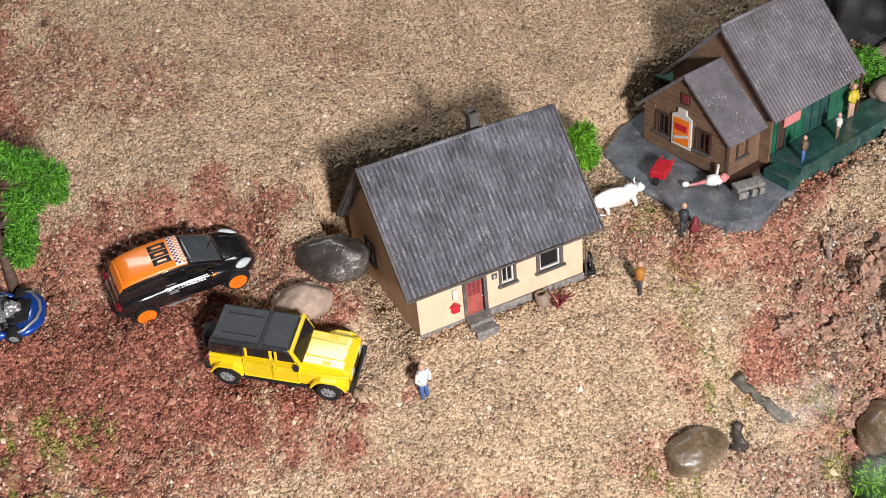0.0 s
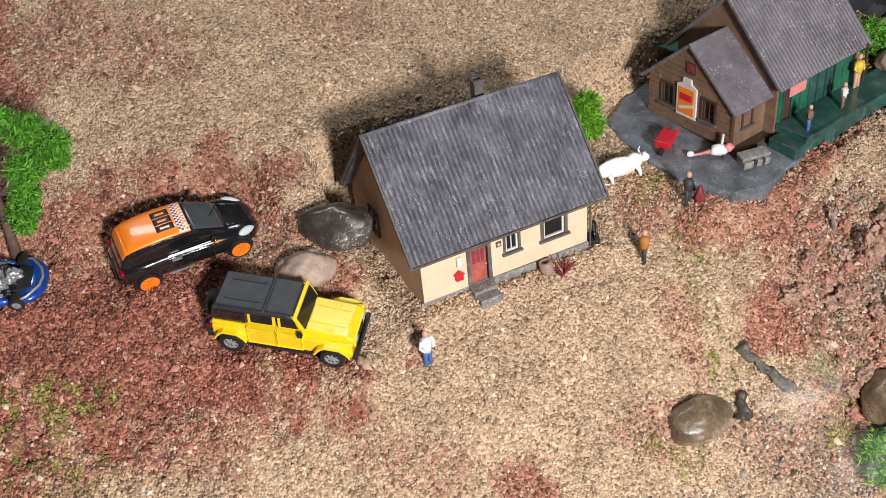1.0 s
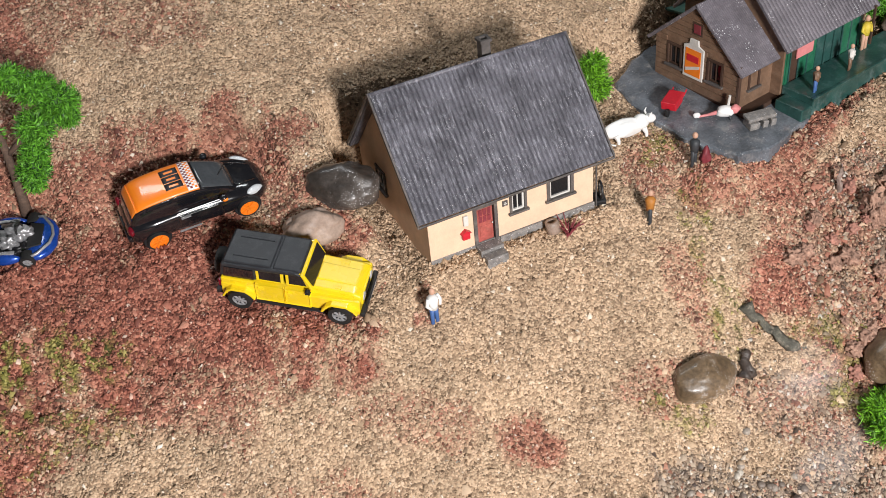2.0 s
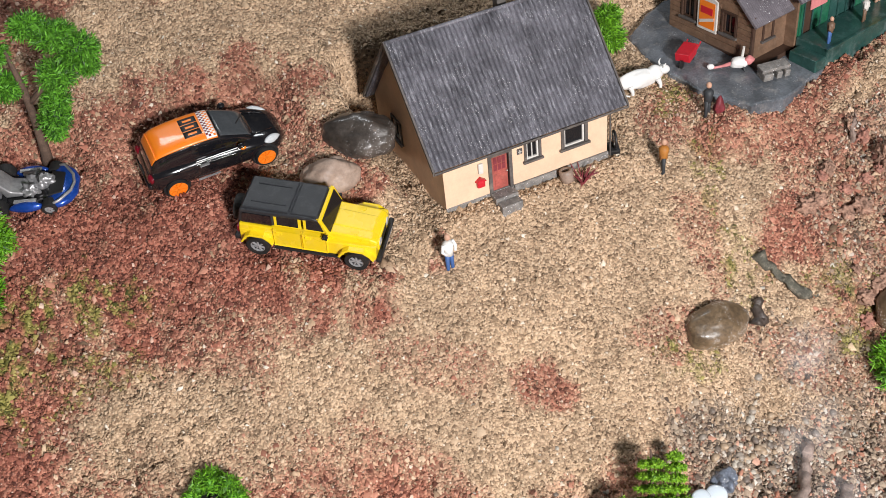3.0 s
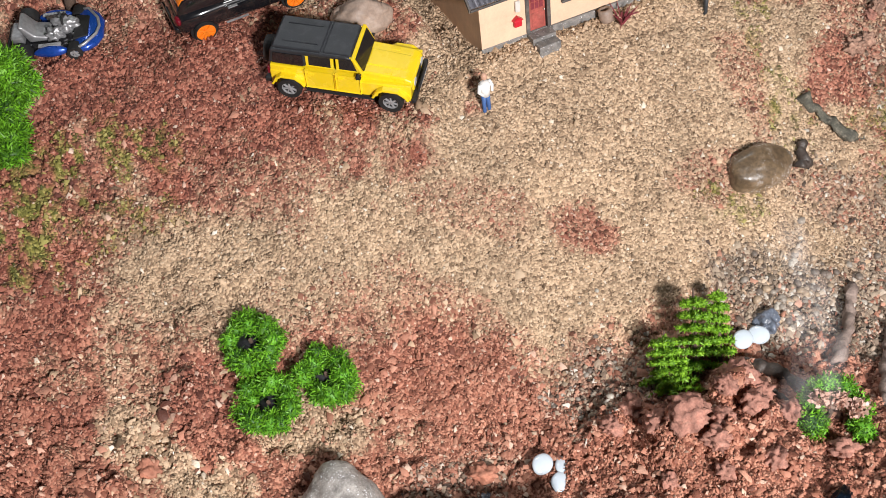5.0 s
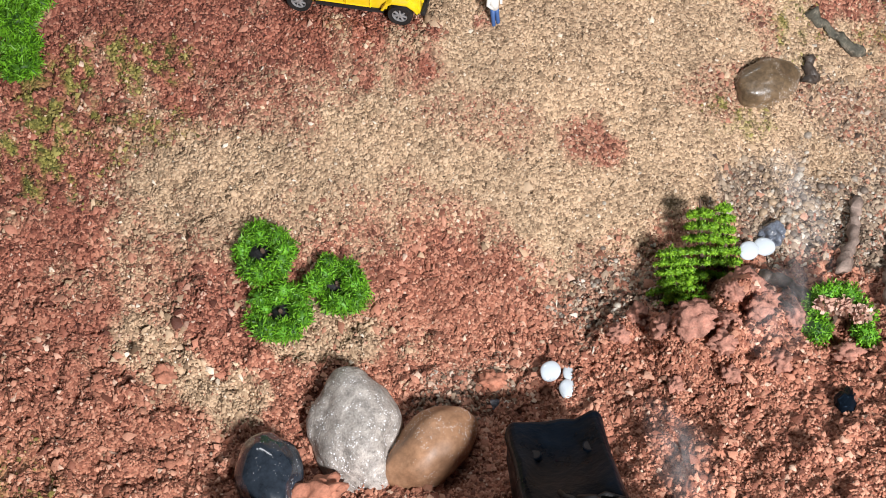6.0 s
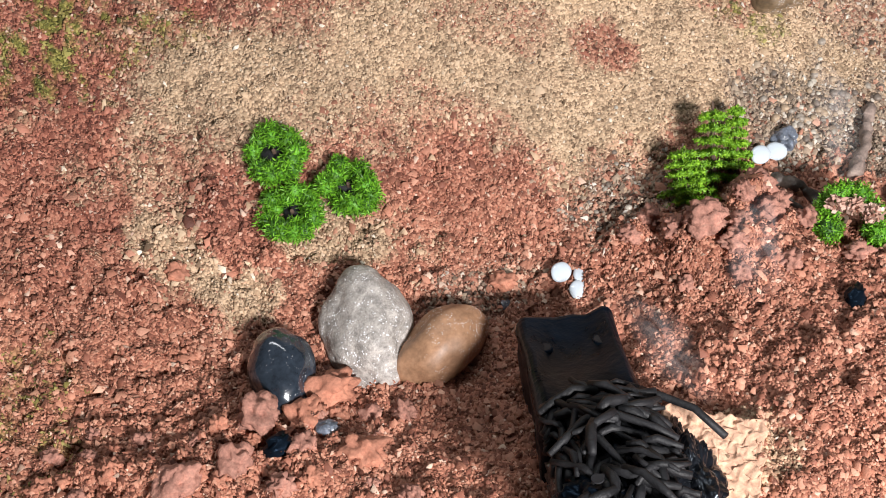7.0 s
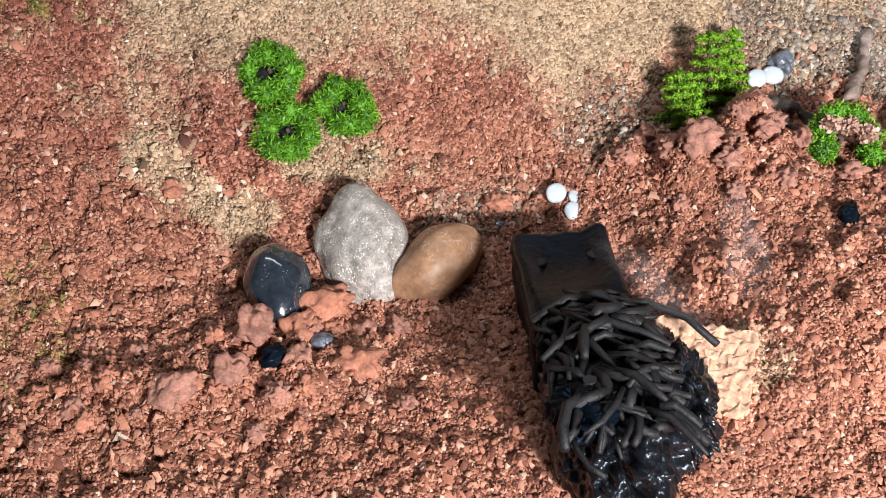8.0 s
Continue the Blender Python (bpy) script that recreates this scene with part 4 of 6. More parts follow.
def off_roader():
    car = thing("toy_off_roader", cm_pose(*JEEP_POSE), "yellow toy off-road car with black hardtop", "toy car")
    hw = 1.22
    lower = arch_profile(-3.15, 3.2, 0.62, 1.42, (-2.3, 2.3), 0.62)
    body = part("body", prism(lower, -hw, hw, 0.05), YELLOW, car)
    part("rear_tub", prism([(-3.15, 1.35), (1.0, 1.35), (0.95, 1.72), (-3.12, 1.72)], -hw + 0.02, hw - 0.02, 0.06), YELLOW, body)
    part("bonnet", prism([(0.95, 1.35), (3.22, 1.35), (3.2, 1.56), (2.9, 1.68), (0.95, 1.82)], -0.98, 0.98, 0.09, segs=3), YELLOW, car, "glossy yellow bonnet")
    part("bonnet_bulge", prism([(1.05, 1.7), (3.0, 1.58), (2.9, 1.70), (1.1, 1.86)], -0.5, 0.5, 0.06), YELLOW, car)
    for s in (-1, 1):
        part("bonnet_vent", box((1.9, s * 0.74 - 0.1, 1.66), (2.3, s * 0.74 + 0.1, 1.755), 0.02), YELLOW, car)
    for s in (-1, 1):
        for cx, l in ((2.3, 0.85), (-2.3, 0.78)):
            prof = [(cx - l, 0.78), (cx - l * 0.72, 1.18), (cx - l * 0.4, 1.36), (cx + l * 0.45, 1.36), (cx + l * 0.85, 1.1), (cx + l, 0.86), (cx + l * 0.9, 0.84), (cx + l * 0.75, 1.02), (cx + l * 0.4, 1.24), (cx - l * 0.36, 1.24), (cx - l * 0.62, 1.1), (cx - l * 0.86, 0.76)]
            part("fender", prism(prof, s * 0.95, s * 1.5, 0.03), YELLOW, car)
        for x0, x1 in ((-1.5, -0.22), (-0.14, 0.95)):
            d = part("door", box((x0, s * (hw - 0.03), 0.72), (x1, s * (hw + 0.05), 1.72), 0.04), YELLOW, car)
            part("window_frame", prism([(x0 + 0.02, 1.7), (x1 - 0.02, 1.7), (x1 - (0.26 if x1 > 0 else 0.0), 2.46), (x0, 2.46)], s * (hw - 0.06), s * (hw + 0.02), 0.02, m=pose(0, 0, 0, s * 5, 0, 0)), YELLOW, d)
            part("pane", prism([(x0 + 0.16, 1.78), (x1 - 0.14, 1.78), (x1 - (0.36 if x1 > 0 else 0.14), 2.34), (x0 + 0.16, 2.34)], s * (hw - 0.03), s * (hw + 0.035), m=pose(0, 0, 0, s * 5, 0, 0)), GLASS_D, d)
            part("handle", box((x0 + 0.12, s * (hw + 0.03), 1.48), (x0 + 0.36, s * (hw + 0.09), 1.55), 0.015), YELLOW, d)
        part("sill", box((-1.55, s * 1.08, 0.45), (1.5, s * 1.26, 0.64), 0.03), BLACKM, car, "black side sill")
        part("mirror", box((0.86, s * 1.26, 1.74), (1.0, s * 1.4, 1.88), 0.04), BLACKM, car)
        part("tail_lamp", box((-3.24, s * 0.98, 1.15), (-3.1, s * 1.18, 1.5), 0.02), TAIL, car)
        part("headlamp", disc(0.2, 3.2, 3.28, 16, m=Matrix.Translation((0, s * 0.62, 1.3)) @ pose(0, 0, 0, 0, 0, -90)), LAMPG, car)
        for x, nm in ((2.3, 0), (-2.3, 0)):
            wheel(car, x, s * 1.22, 0.56, 0.46, RIM, 7, s)
    top = part("hardtop", prism([(-3.2, 1.72), (-3.05, 2.5), (-2.9, 2.56), (0.35, 2.6), (0.62, 2.52), (0.62, 2.42), (-1.5, 2.34), (-1.5, 1.72)], -1.07, 1.07, 0.07, segs=3), BLACKROOF, car, "black grained hardtop")
    part("roof_panel", box((-2.95, -0.97, 2.5), (-0.78, 0.97, 2.66), 0.06), BLACKROOF, top)
    part("roof_panel", box((-0.7, -0.97, 2.5), (0.55, 0.97, 2.65), 0.06), BLACKROOF, top)
    for s in (-1, 1):
        part("side_pane", prism([(-3.0, 1.76), (-1.6, 1.76), (-1.6, 2.38), (-2.9, 2.38)], s * 1.06, s * 1.11), BLACKP, top, "glossy black rear side pane")
        part("rib", box((-2.6, s * 0.55 - 0.05, 2.64), (-1.0, s * 0.55 + 0.05, 2.7), 0.02), BLACKROOF, top)
    sc = part("windscreen_frame", prism([(0.95, 1.74), (1.08, 1.74), (0.72, 2.58), (0.58, 2.58)], -1.12, 1.12, 0.03), YELLOW, car)
    part("windscreen", prism([(1.06, 1.84), (1.1, 1.84), (0.79, 2.5), (0.75, 2.5)], -0.98, 0.98), GLASS_D, sc)
    part("grille", box((3.16, -0.85, 0.95), (3.26, 0.85, 1.5), 0.03), YELLOW, car)
    for k in range(7):
        part("slot", box((3.24, -0.36 + k * 0.12 - 0.03, 1.05), (3.28, -0.36 + k * 0.12 + 0.03, 1.42)), BLACKM, car)
    bp = part("bumper", box((3.2, -1.3, 0.6), (3.42, 1.3, 0.84), 0.06), BLACKM, car, "black front bumper")
    part("bull_bar", tube([(3.4, -0.75, 0.8), (3.46, -0.7, 1.1), (3.46, 0.7, 1.1), (3.4, 0.75, 0.8)], [0.06] * 4, 8), BLACKM, bp)
    part("winch_bar", tube([(3.45, -0.6, 0.95), (3.47, 0.6, 0.95)], [0.05, 0.05], 8), SILVER, bp, "silver bar across the bumper")
    part("rear_bumper", box((-3.45, -1.2, 0.6), (-3.12, 1.2, 0.85), 0.05), BLACKM, car)
    spare = part("spare_wheel", ring(0.2, 0.6, -0.2, 0.2, 24, m=Matrix.Translation((-3.42, 0, 1.5)) @ pose(0, 0, 0, 0, 0, 90)), TYRE, car)
    part("hub", disc(0.24, -0.16, 0.24, 16, m=Matrix.Translation((-3.42, 0, 1.5)) @ pose(0, 0, 0, 0, 0, 90)), BLACKM, spare)
    part("chassis", box((-3.0, -0.9, 0.4), (3.0, 0.9, 0.7)), BLACKM, car)


def loft(sections, bm=None, close=True):
    """A skin through rings of points, one ring a station, closed by the first and last ring."""
    b = bmesh.new()
    rows = [[b.verts.new(p) for p in s] for s in sections]
    n = len(rows[0])
    for r, q in zip(rows, rows[1:]):
        for k in range(n):
            b.faces.new((r[k], r[(k + 1) % n], q[(k + 1) % n], q[k]))
    if close:
        b.faces.new(rows[0][::-1])
        b.faces.new(rows[-1])
    return join(bm, b)


def hull(x, hw, z0, z1, power=3.2, n=20, waist=0.0):
    out = []
    for k in range(n):
        a = k * math.tau / n
        c, s = math.cos(a), math.sin(a)
        y = math.copysign(abs(c) ** (2 / power), c) * hw
        z = (z0 + z1) / 2 + math.copysign(abs(s) ** (2 / power), s) * (z1 - z0) / 2
        out.append((x, y * (1 - waist * max(0, (z - z0) / (z1 - z0))), z))
    return out


def station(rows, x):
    """The measures of a body at x, gliding smoothly from row to row."""
    i = max(0, min(len(rows) - 2, sum(1 for r in rows if r[0] <= x) - 1))
    p = [rows[max(0, min(len(rows) - 1, i + k))] for k in (-1, 0, 1, 2)]
    u = (x - p[1][0]) / (p[2][0] - p[1][0])
    return [x] + [0.5 * (2 * b + (c - a) * u + (2 * a - 5 * b + 4 * c - d) * u * u + (3 * b - a - 3 * c + d) * u ** 3) for a, b, c, d in zip(*[q[1:] for q in p])]


def skin_patch(rows, x0, x1, a0, a1, out, power, waist, nx=10, na=8, slant=0.0, thick=0.03):
    """A thin plate that follows a lofted body between two stations and two angles round it."""
    b = bmesh.new()
    layers = []
    for lift in (out, out - thick):
        grid = []
        for i in range(nx + 1):
            row = []
            for k in range(na + 1):
                ang = radians(a0 + (a1 - a0) * k / na)
                xx = x0 + (x1 - x0) * i / nx + slant * (k / na)
                _, hw, z0, z1 = station(rows, xx)
                c, q = math.cos(ang), math.sin(ang)
                y = math.copysign(abs(c) ** (2 / power), c) * (hw + lift)
                z = (z0 + z1) / 2 + math.copysign(abs(q) ** (2 / power), q) * ((z1 - z0) / 2 + lift)
                row.append(b.verts.new((xx, y * (1 - waist * max(0, (z - z0) / (z1 - z0))), z)))
            grid.append(row)
        layers.append(grid)
    top, low = layers
    for i in range(nx):
        for k in range(na):
            b.faces.new((top[i][k], top[i + 1][k], top[i + 1][k + 1], top[i][k + 1]))
            b.faces.new((low[i][k], low[i][k + 1], low[i + 1][k + 1], low[i + 1][k]))
    rim = [(i, 0) for i in range(nx)] + [(nx, k) for k in range(na)] + [(i, na) for i in range(nx, 0, -1)] + [(0, k) for k in range(na, 0, -1)]
    for p, q in zip(rim, rim[1:] + rim[:1]):
        b.faces.new((top[p[0]][p[1]], top[q[0]][q[1]], low[q[0]][q[1]], low[p[0]][p[1]]))
    return b


def hatchback():
    car = thing("toy_hatchback", cm_pose(*HATCH_POSE), "black toy hatchback with orange roof and orange wheels", "toy car")
    st = [(-3.36, 0.85, 0.62, 1.15), (-3.25, 1.14, 0.42, 1.48), (-2.9, 1.3, 0.34, 1.68), (-2.2, 1.4, 0.32, 1.76), (-1.2, 1.36, 0.3, 1.74), (0.0, 1.34, 0.3, 1.7), (1.0, 1.36, 0.3, 1.66), (1.8, 1.38, 0.32, 1.58), (2.6, 1.28, 0.34, 1.4), (3.1, 1.1, 0.4, 1.18), (3.4, 0.75, 0.5, 0.9)]
    n = 36
    part("body", loft([hull(*station(st, -3.36 + 6.76 * i / n), power=3.6, n=32) for i in range(n + 1)]), BLACKP, car, "glossy black painted body", smooth=True)
    cab = [(-3.15, 1.0, 1.35, 1.62), (-2.95, 1.08, 1.35, 2.05), (-2.7, 1.14, 1.35, 2.4), (-2.3, 1.18, 1.35, 2.54), (-1.5, 1.2, 1.35, 2.62), (-0.5, 1.2, 1.35, 2.62), (0.3, 1.18, 1.35, 2.52), (1.0, 1.16, 1.35, 2.2), (1.6, 1.1, 1.35, 1.86), (2.1, 1.0, 1.35, 1.45)]
    P, WAIST = 5.2, 0.2
    part("cabin", loft([hull(*station(cab, -3.15 + 5.25 * i / n), power=P, n=32, waist=WAIST) for i in range(n + 1)]), BLACKP, car, "glossy black window pillars", smooth=True)

    def plate(name, x0, x1, a0, a1, out, material, parent, label="", **kw):
        return part(name, skin_patch(cab, x0, x1, a0, a1, out, P, WAIST, **kw), material, parent, label, smooth=kw.get("nx", 10) > 3)

    roof = plate("roof", -2.72, 0.28, 28, 152, 0.03, ORANGE, car, "orange roof with black marking", nx=16, na=16, thick=0.06)
    plate("spoiler", -2.98, -2.7, 33, 147, 0.05, ORANGE, roof, nx=5, na=14, thick=0.1)
    plate("windscreen", 0.38, 1.82, 36, 144, 0.012, REFLECT_GREY, car, "windscreen with its grey reflection in the colour", nx=12, na=14)
    plate("rear_window", -3.13, -2.98, 40, 140, 0.012, GLASS_D, car, nx=4, na=12)
    def round_at(y):
        """The angle round the cabin at a share of its half width."""
        return math.degrees(math.acos(math.copysign(abs(y) ** (P / 2), y)))

    # the marking on the roof, as plain blocks
    for y0, y1 in ((-0.62, -0.24), (-0.19, 0.19), (0.24, 0.62)):
        mark = plate("marking", -1.15, -0.33, round_at(y0), round_at(y1), 0.038, BLACKM, roof, "plain black block marking", nx=6, na=4, thick=0.012)
        plate("marking_gap", -0.95, -0.53, round_at(y0 + 0.12), round_at(y1 - 0.14), 0.042, ORANGE, mark, nx=3, na=2, thick=0.01)
    band = plate("chequer_band", -0.22, 0.26, 36, 144, 0.036, WHITEP, roof, "pale chequered band", nx=6, na=14, thick=0.012)
    for i in range(4):
        for j in range(18):
            if (i + j) % 2 == 0:
                plate("square", -0.21 + i * 0.11, -0.10 + i * 0.11, round_at(0.87 - j * 0.0967), round_at(0.7733 - j * 0.0967), 0.040, WINE if i < 2 else ORANGE, band, nx=1, na=1, thick=0.01)
    for s, base in ((1, 0), (-1, 180)):
        for x0, x1, slant in ((-0.95, 0.95, -0.25), (-2.35, -1.1, 0.12)):
            plate("side_window", x0, x1, base + s * 6, base + s * 27, 0.012, GLASS_D, car, nx=8, na=4, slant=slant)
        d = part("door", skin_patch(st, -1.05, 1.05, base - s * 24, base + s * 24, 0.014, 3.6, 0.0, nx=10, na=8), BLACKP, car, smooth=True)
        # the highlight line below the window, built as a silver tube
        part("belt_highlight", tube([(-1.05, s * 1.27, 1.66), (0.1, s * 1.27, 1.65), (1.05, s * 1.26, 1.62)], [0.02, 0.025, 0.02], 6), SILVER, d, "thin silver strip as the highlight under the side window")
        part("handle", box((-0.92, s * 1.33, 1.36), (-0.5, s * 1.4, 1.43), 0.02), SILVER, d)
        part("mirror", blob((0.2, 0.17, 0.15), 0.05, 1, 2, m=Matrix.Translation((1.15, s * 1.42, 1.82))), BLACKP, car, smooth=True)
        part("mirror_cap", blob((0.15, 0.1, 0.1), 0.05, 1, 2, m=Matrix.Translation((1.19, s * 1.52, 1.78))), ORANGE, car, smooth=True)
        part("sill_stripe", box((-1.15, s * 1.35, 0.50), (-0.1, s * 1.39, 0.60)), SILVER, car)
        part("headlamp", blob((0.52, 0.2, 0.2), 0.08, 2, 3, m=Matrix.Translation((2.72, s * 1.0, 1.14)) @ pose(0, 0, 0, 0, 20, -s * 28)), LAMPG, car, "clear glass headlamp", smooth=True)
        part("tail_lamp", blob((0.14, 0.28, 0.22), 0.08, 3, 2, m=Matrix.Translation((-3.2, s * 0.98, 1.3))), TAIL, car, smooth=True)
        part("fog_lamp", disc(0.14, 0.0, 0.1, 12, m=Matrix.Translation((3.16, s * 0.75, 0.72)) @ pose(0, 0, 0, 0, 0, -70)), LAMPG, car)
        part("bonnet_crease", tube([(1.9, s * 0.75, 1.58), (2.3, s * 0.68, 1.5), (2.95, s * 0.5, 1.27)], [0.04, 0.04, 0.02], 6), BLACKP, car, smooth=True)
        for x in (-2.2, 2.2):
            part("wheel_arch", disc(0.66, s * 1.22 - 0.1, s * 1.22 + 0.1, 28, 0.03, m=Matrix.Translation((x, 0, 0.52))), BLACKM, car)
            wheel(car, x, s * 1.34, 0.54, 0.34, ORANGE, 9, s)
    part("rear_bumper", box((-3.46, -1.0, 0.5), (-3.1, 1.0, 0.85), 0.12, segs=3), BLACKP, car, smooth=True)
    part("rear_panel", box((-3.42, -0.3, 0.95), (-3.32, 0.3, 1.12), 0.01), BLACKM, car)
    part("wiper", tube([(1.8, 0.5, 1.76), (1.35, -0.2, 2.06)], [0.025, 0.02], 5), BLACKM, car)


def kart():
    k = thing("toy_kart", cm_pose(-17.0, 8.95, 2.1, 14, 0, -22), "blue toy racing kart with silver engine and seat", "toy kart")
    st = [(-1.9, 0.7, 0.2, 0.42), (-1.2, 0.95, 0.18, 0.5), (0.0, 1.05, 0.18, 0.5), (1.0, 1.0, 0.18, 0.5), (1.7, 0.75, 0.2, 0.45)]
    part("body", loft([hull(*s) for s in st]), BLACKP, k, "black floor pan", smooth=True)
    nose = [(0.9, 1.2, 0.2, 0.55), (1.2, 1.3, 0.18, 0.66), (1.6, 1.22, 0.16, 0.64), (1.95, 0.95, 0.18, 0.55), (2.2, 0.5, 0.25, 0.42)]
    part("nose", loft([hull(*s) for s in nose]), BLUE, k, "metallic blue nose", smooth=True)
    part("nose_panel", prism([(0.95, -0.75), (1.6, -0.6), (1.6, 0.6), (0.95, 0.75)], 0.0, 0.1, 0.03, m=Matrix(((1, 0, 0, 0), (0, 0, 1, 0), (0, 1, 0, 0.6), (0, 0, 0, 1)))), BLACKM, k)
    part("nose_trim", tube([(0.9, -1.25, 0.5), (1.5, -1.1, 0.66), (1.95, -0.5, 0.6), (2.05, 0, 0.56), (1.95, 0.5, 0.6), (1.5, 1.1, 0.66), (0.9, 1.25, 0.5)], [0.07] * 7, 8), SILVER, k, smooth=True)
    part("seat", prism([(-1.1, 0.5), (0.0, 0.5), (0.0, 0.68), (-0.75, 0.85), (-1.1, 1.5), (-1.3, 1.5)], -0.5, 0.5, 0.1, segs=3), SILVER, k, "dusty grey seat", smooth=True)
    bm = blob((0.55, 0.36, 0.34), 0.4, 4, 4, 1.8, 0.12, m=Matrix.Translation((0.55, 0.1, 0.85)))
    bm = blob((0.4, 0.3, 0.3), 0.4, 7, 4, 1.8, 0.12, m=Matrix.Translation((0.15, -0.4, 0.8)), bm=bm)
    bm = tube([(0.9, 0.2, 0.7), (0.5, 0.5, 0.9), (-0.3, 0.62, 0.8)], [0.1, 0.13, 0.1], 8, bm)
    part("engine_block", bm, SILVER, k, "lumpy silver engine block", smooth=True)
    part("steering_column", tube([(1.1, 0, 0.6), (0.75, 0, 1.1)], [0.05, 0.05], 6), BLACKM, k)
    part("steering_wheel", ring(0.22, 0.3, -0.03, 0.03, 18, m=Matrix.Translation((0.72, 0, 1.15)) @ pose(0, 0, 0, 0, 0, 70)), BLACKM, k)
    part("rear_engine", box((-1.85, -0.55, 0.45), (-1.3, 0.5, 0.95), 0.1), SILVER, k)
    part("rear_bumper", tube([(-1.9, -1.1, 0.4), (-2.1, -0.6, 0.42), (-2.1, 0.6, 0.42), (-1.9, 1.1, 0.4)], [0.1] * 4, 8), BLACKM, k, smooth=True)
    for s in (-1, 1):
        part("side_pod", blob((0.8, 0.26, 0.28), 0.08, 5, 3, m=Matrix.Translation((-0.1, s * 1.1, 0.45))), BLUE, k, smooth=True)
        part("side_plate", box((-0.6, s * 0.95 - 0.1, 0.66), (0.45, s * 0.95 + 0.1, 0.74), 0.03), SILVER, k)
        for x, r in ((-1.35, 0.46), (1.0, 0.36)):
            wheel(k, x, s * 1.12, r, 0.5, RIM, 5, s)


# ---- figures and animals: plain painted shapes ----
def figure(name, x, y, z, turn, h, top, low, label, skin=SKIN, lean=0, arms=True):
    """A painted model figure, one plain mesh with painted zones."""
    k = h / 2.0
    bm = None
    for s in (-1, 1):
        bm = tube([(s * 0.13, 0.06, 0.0), (s * 0.13, -0.02, 0.08), (s * 0.12, 0, 0.5), (s * 0.1, 0, 0.95)], [0.09, 0.085, 0.1, 0.13], 8, bm)
    n_leg = len(bm.faces)
    bm = tube([(0, 0, 0.85), (0, 0, 1.1), (0, 0, 1.45), (0, 0, 1.6)], [0.2, 0.22, 0.27, 0.12], 10, bm)
    if arms:
        for s in (-1, 1):
            bm = tube([(s * 0.25, 0, 1.5), (s * 0.38, -0.04, 1.2), (s * 0.24, -0.18, 1.02)], [0.09, 0.08, 0.06], 7, bm)
    n_top = len(bm.faces)
    bm = blob((0.14, 0.15, 0.18), 0.05, 1, 2, m=Matrix.Translation((0, 0, 1.82)), bm=bm)
    bm.faces.ensure_lookup_table()
    for i, f in enumerate(bm.faces):
        f.material_index = 0 if i < n_leg else 1 if i < n_top else 2
    bmesh.ops.scale(bm, vec=(k, k, k), verts=bm.verts)
    ob = part(name, bm, low, smooth=True)
    ob.data.materials.append(top)
    ob.data.materials.append(skin)
    ob.matrix_world = cm_pose(x, y, z, lean, 0, turn)
    return tagged(ob, label, "figure")


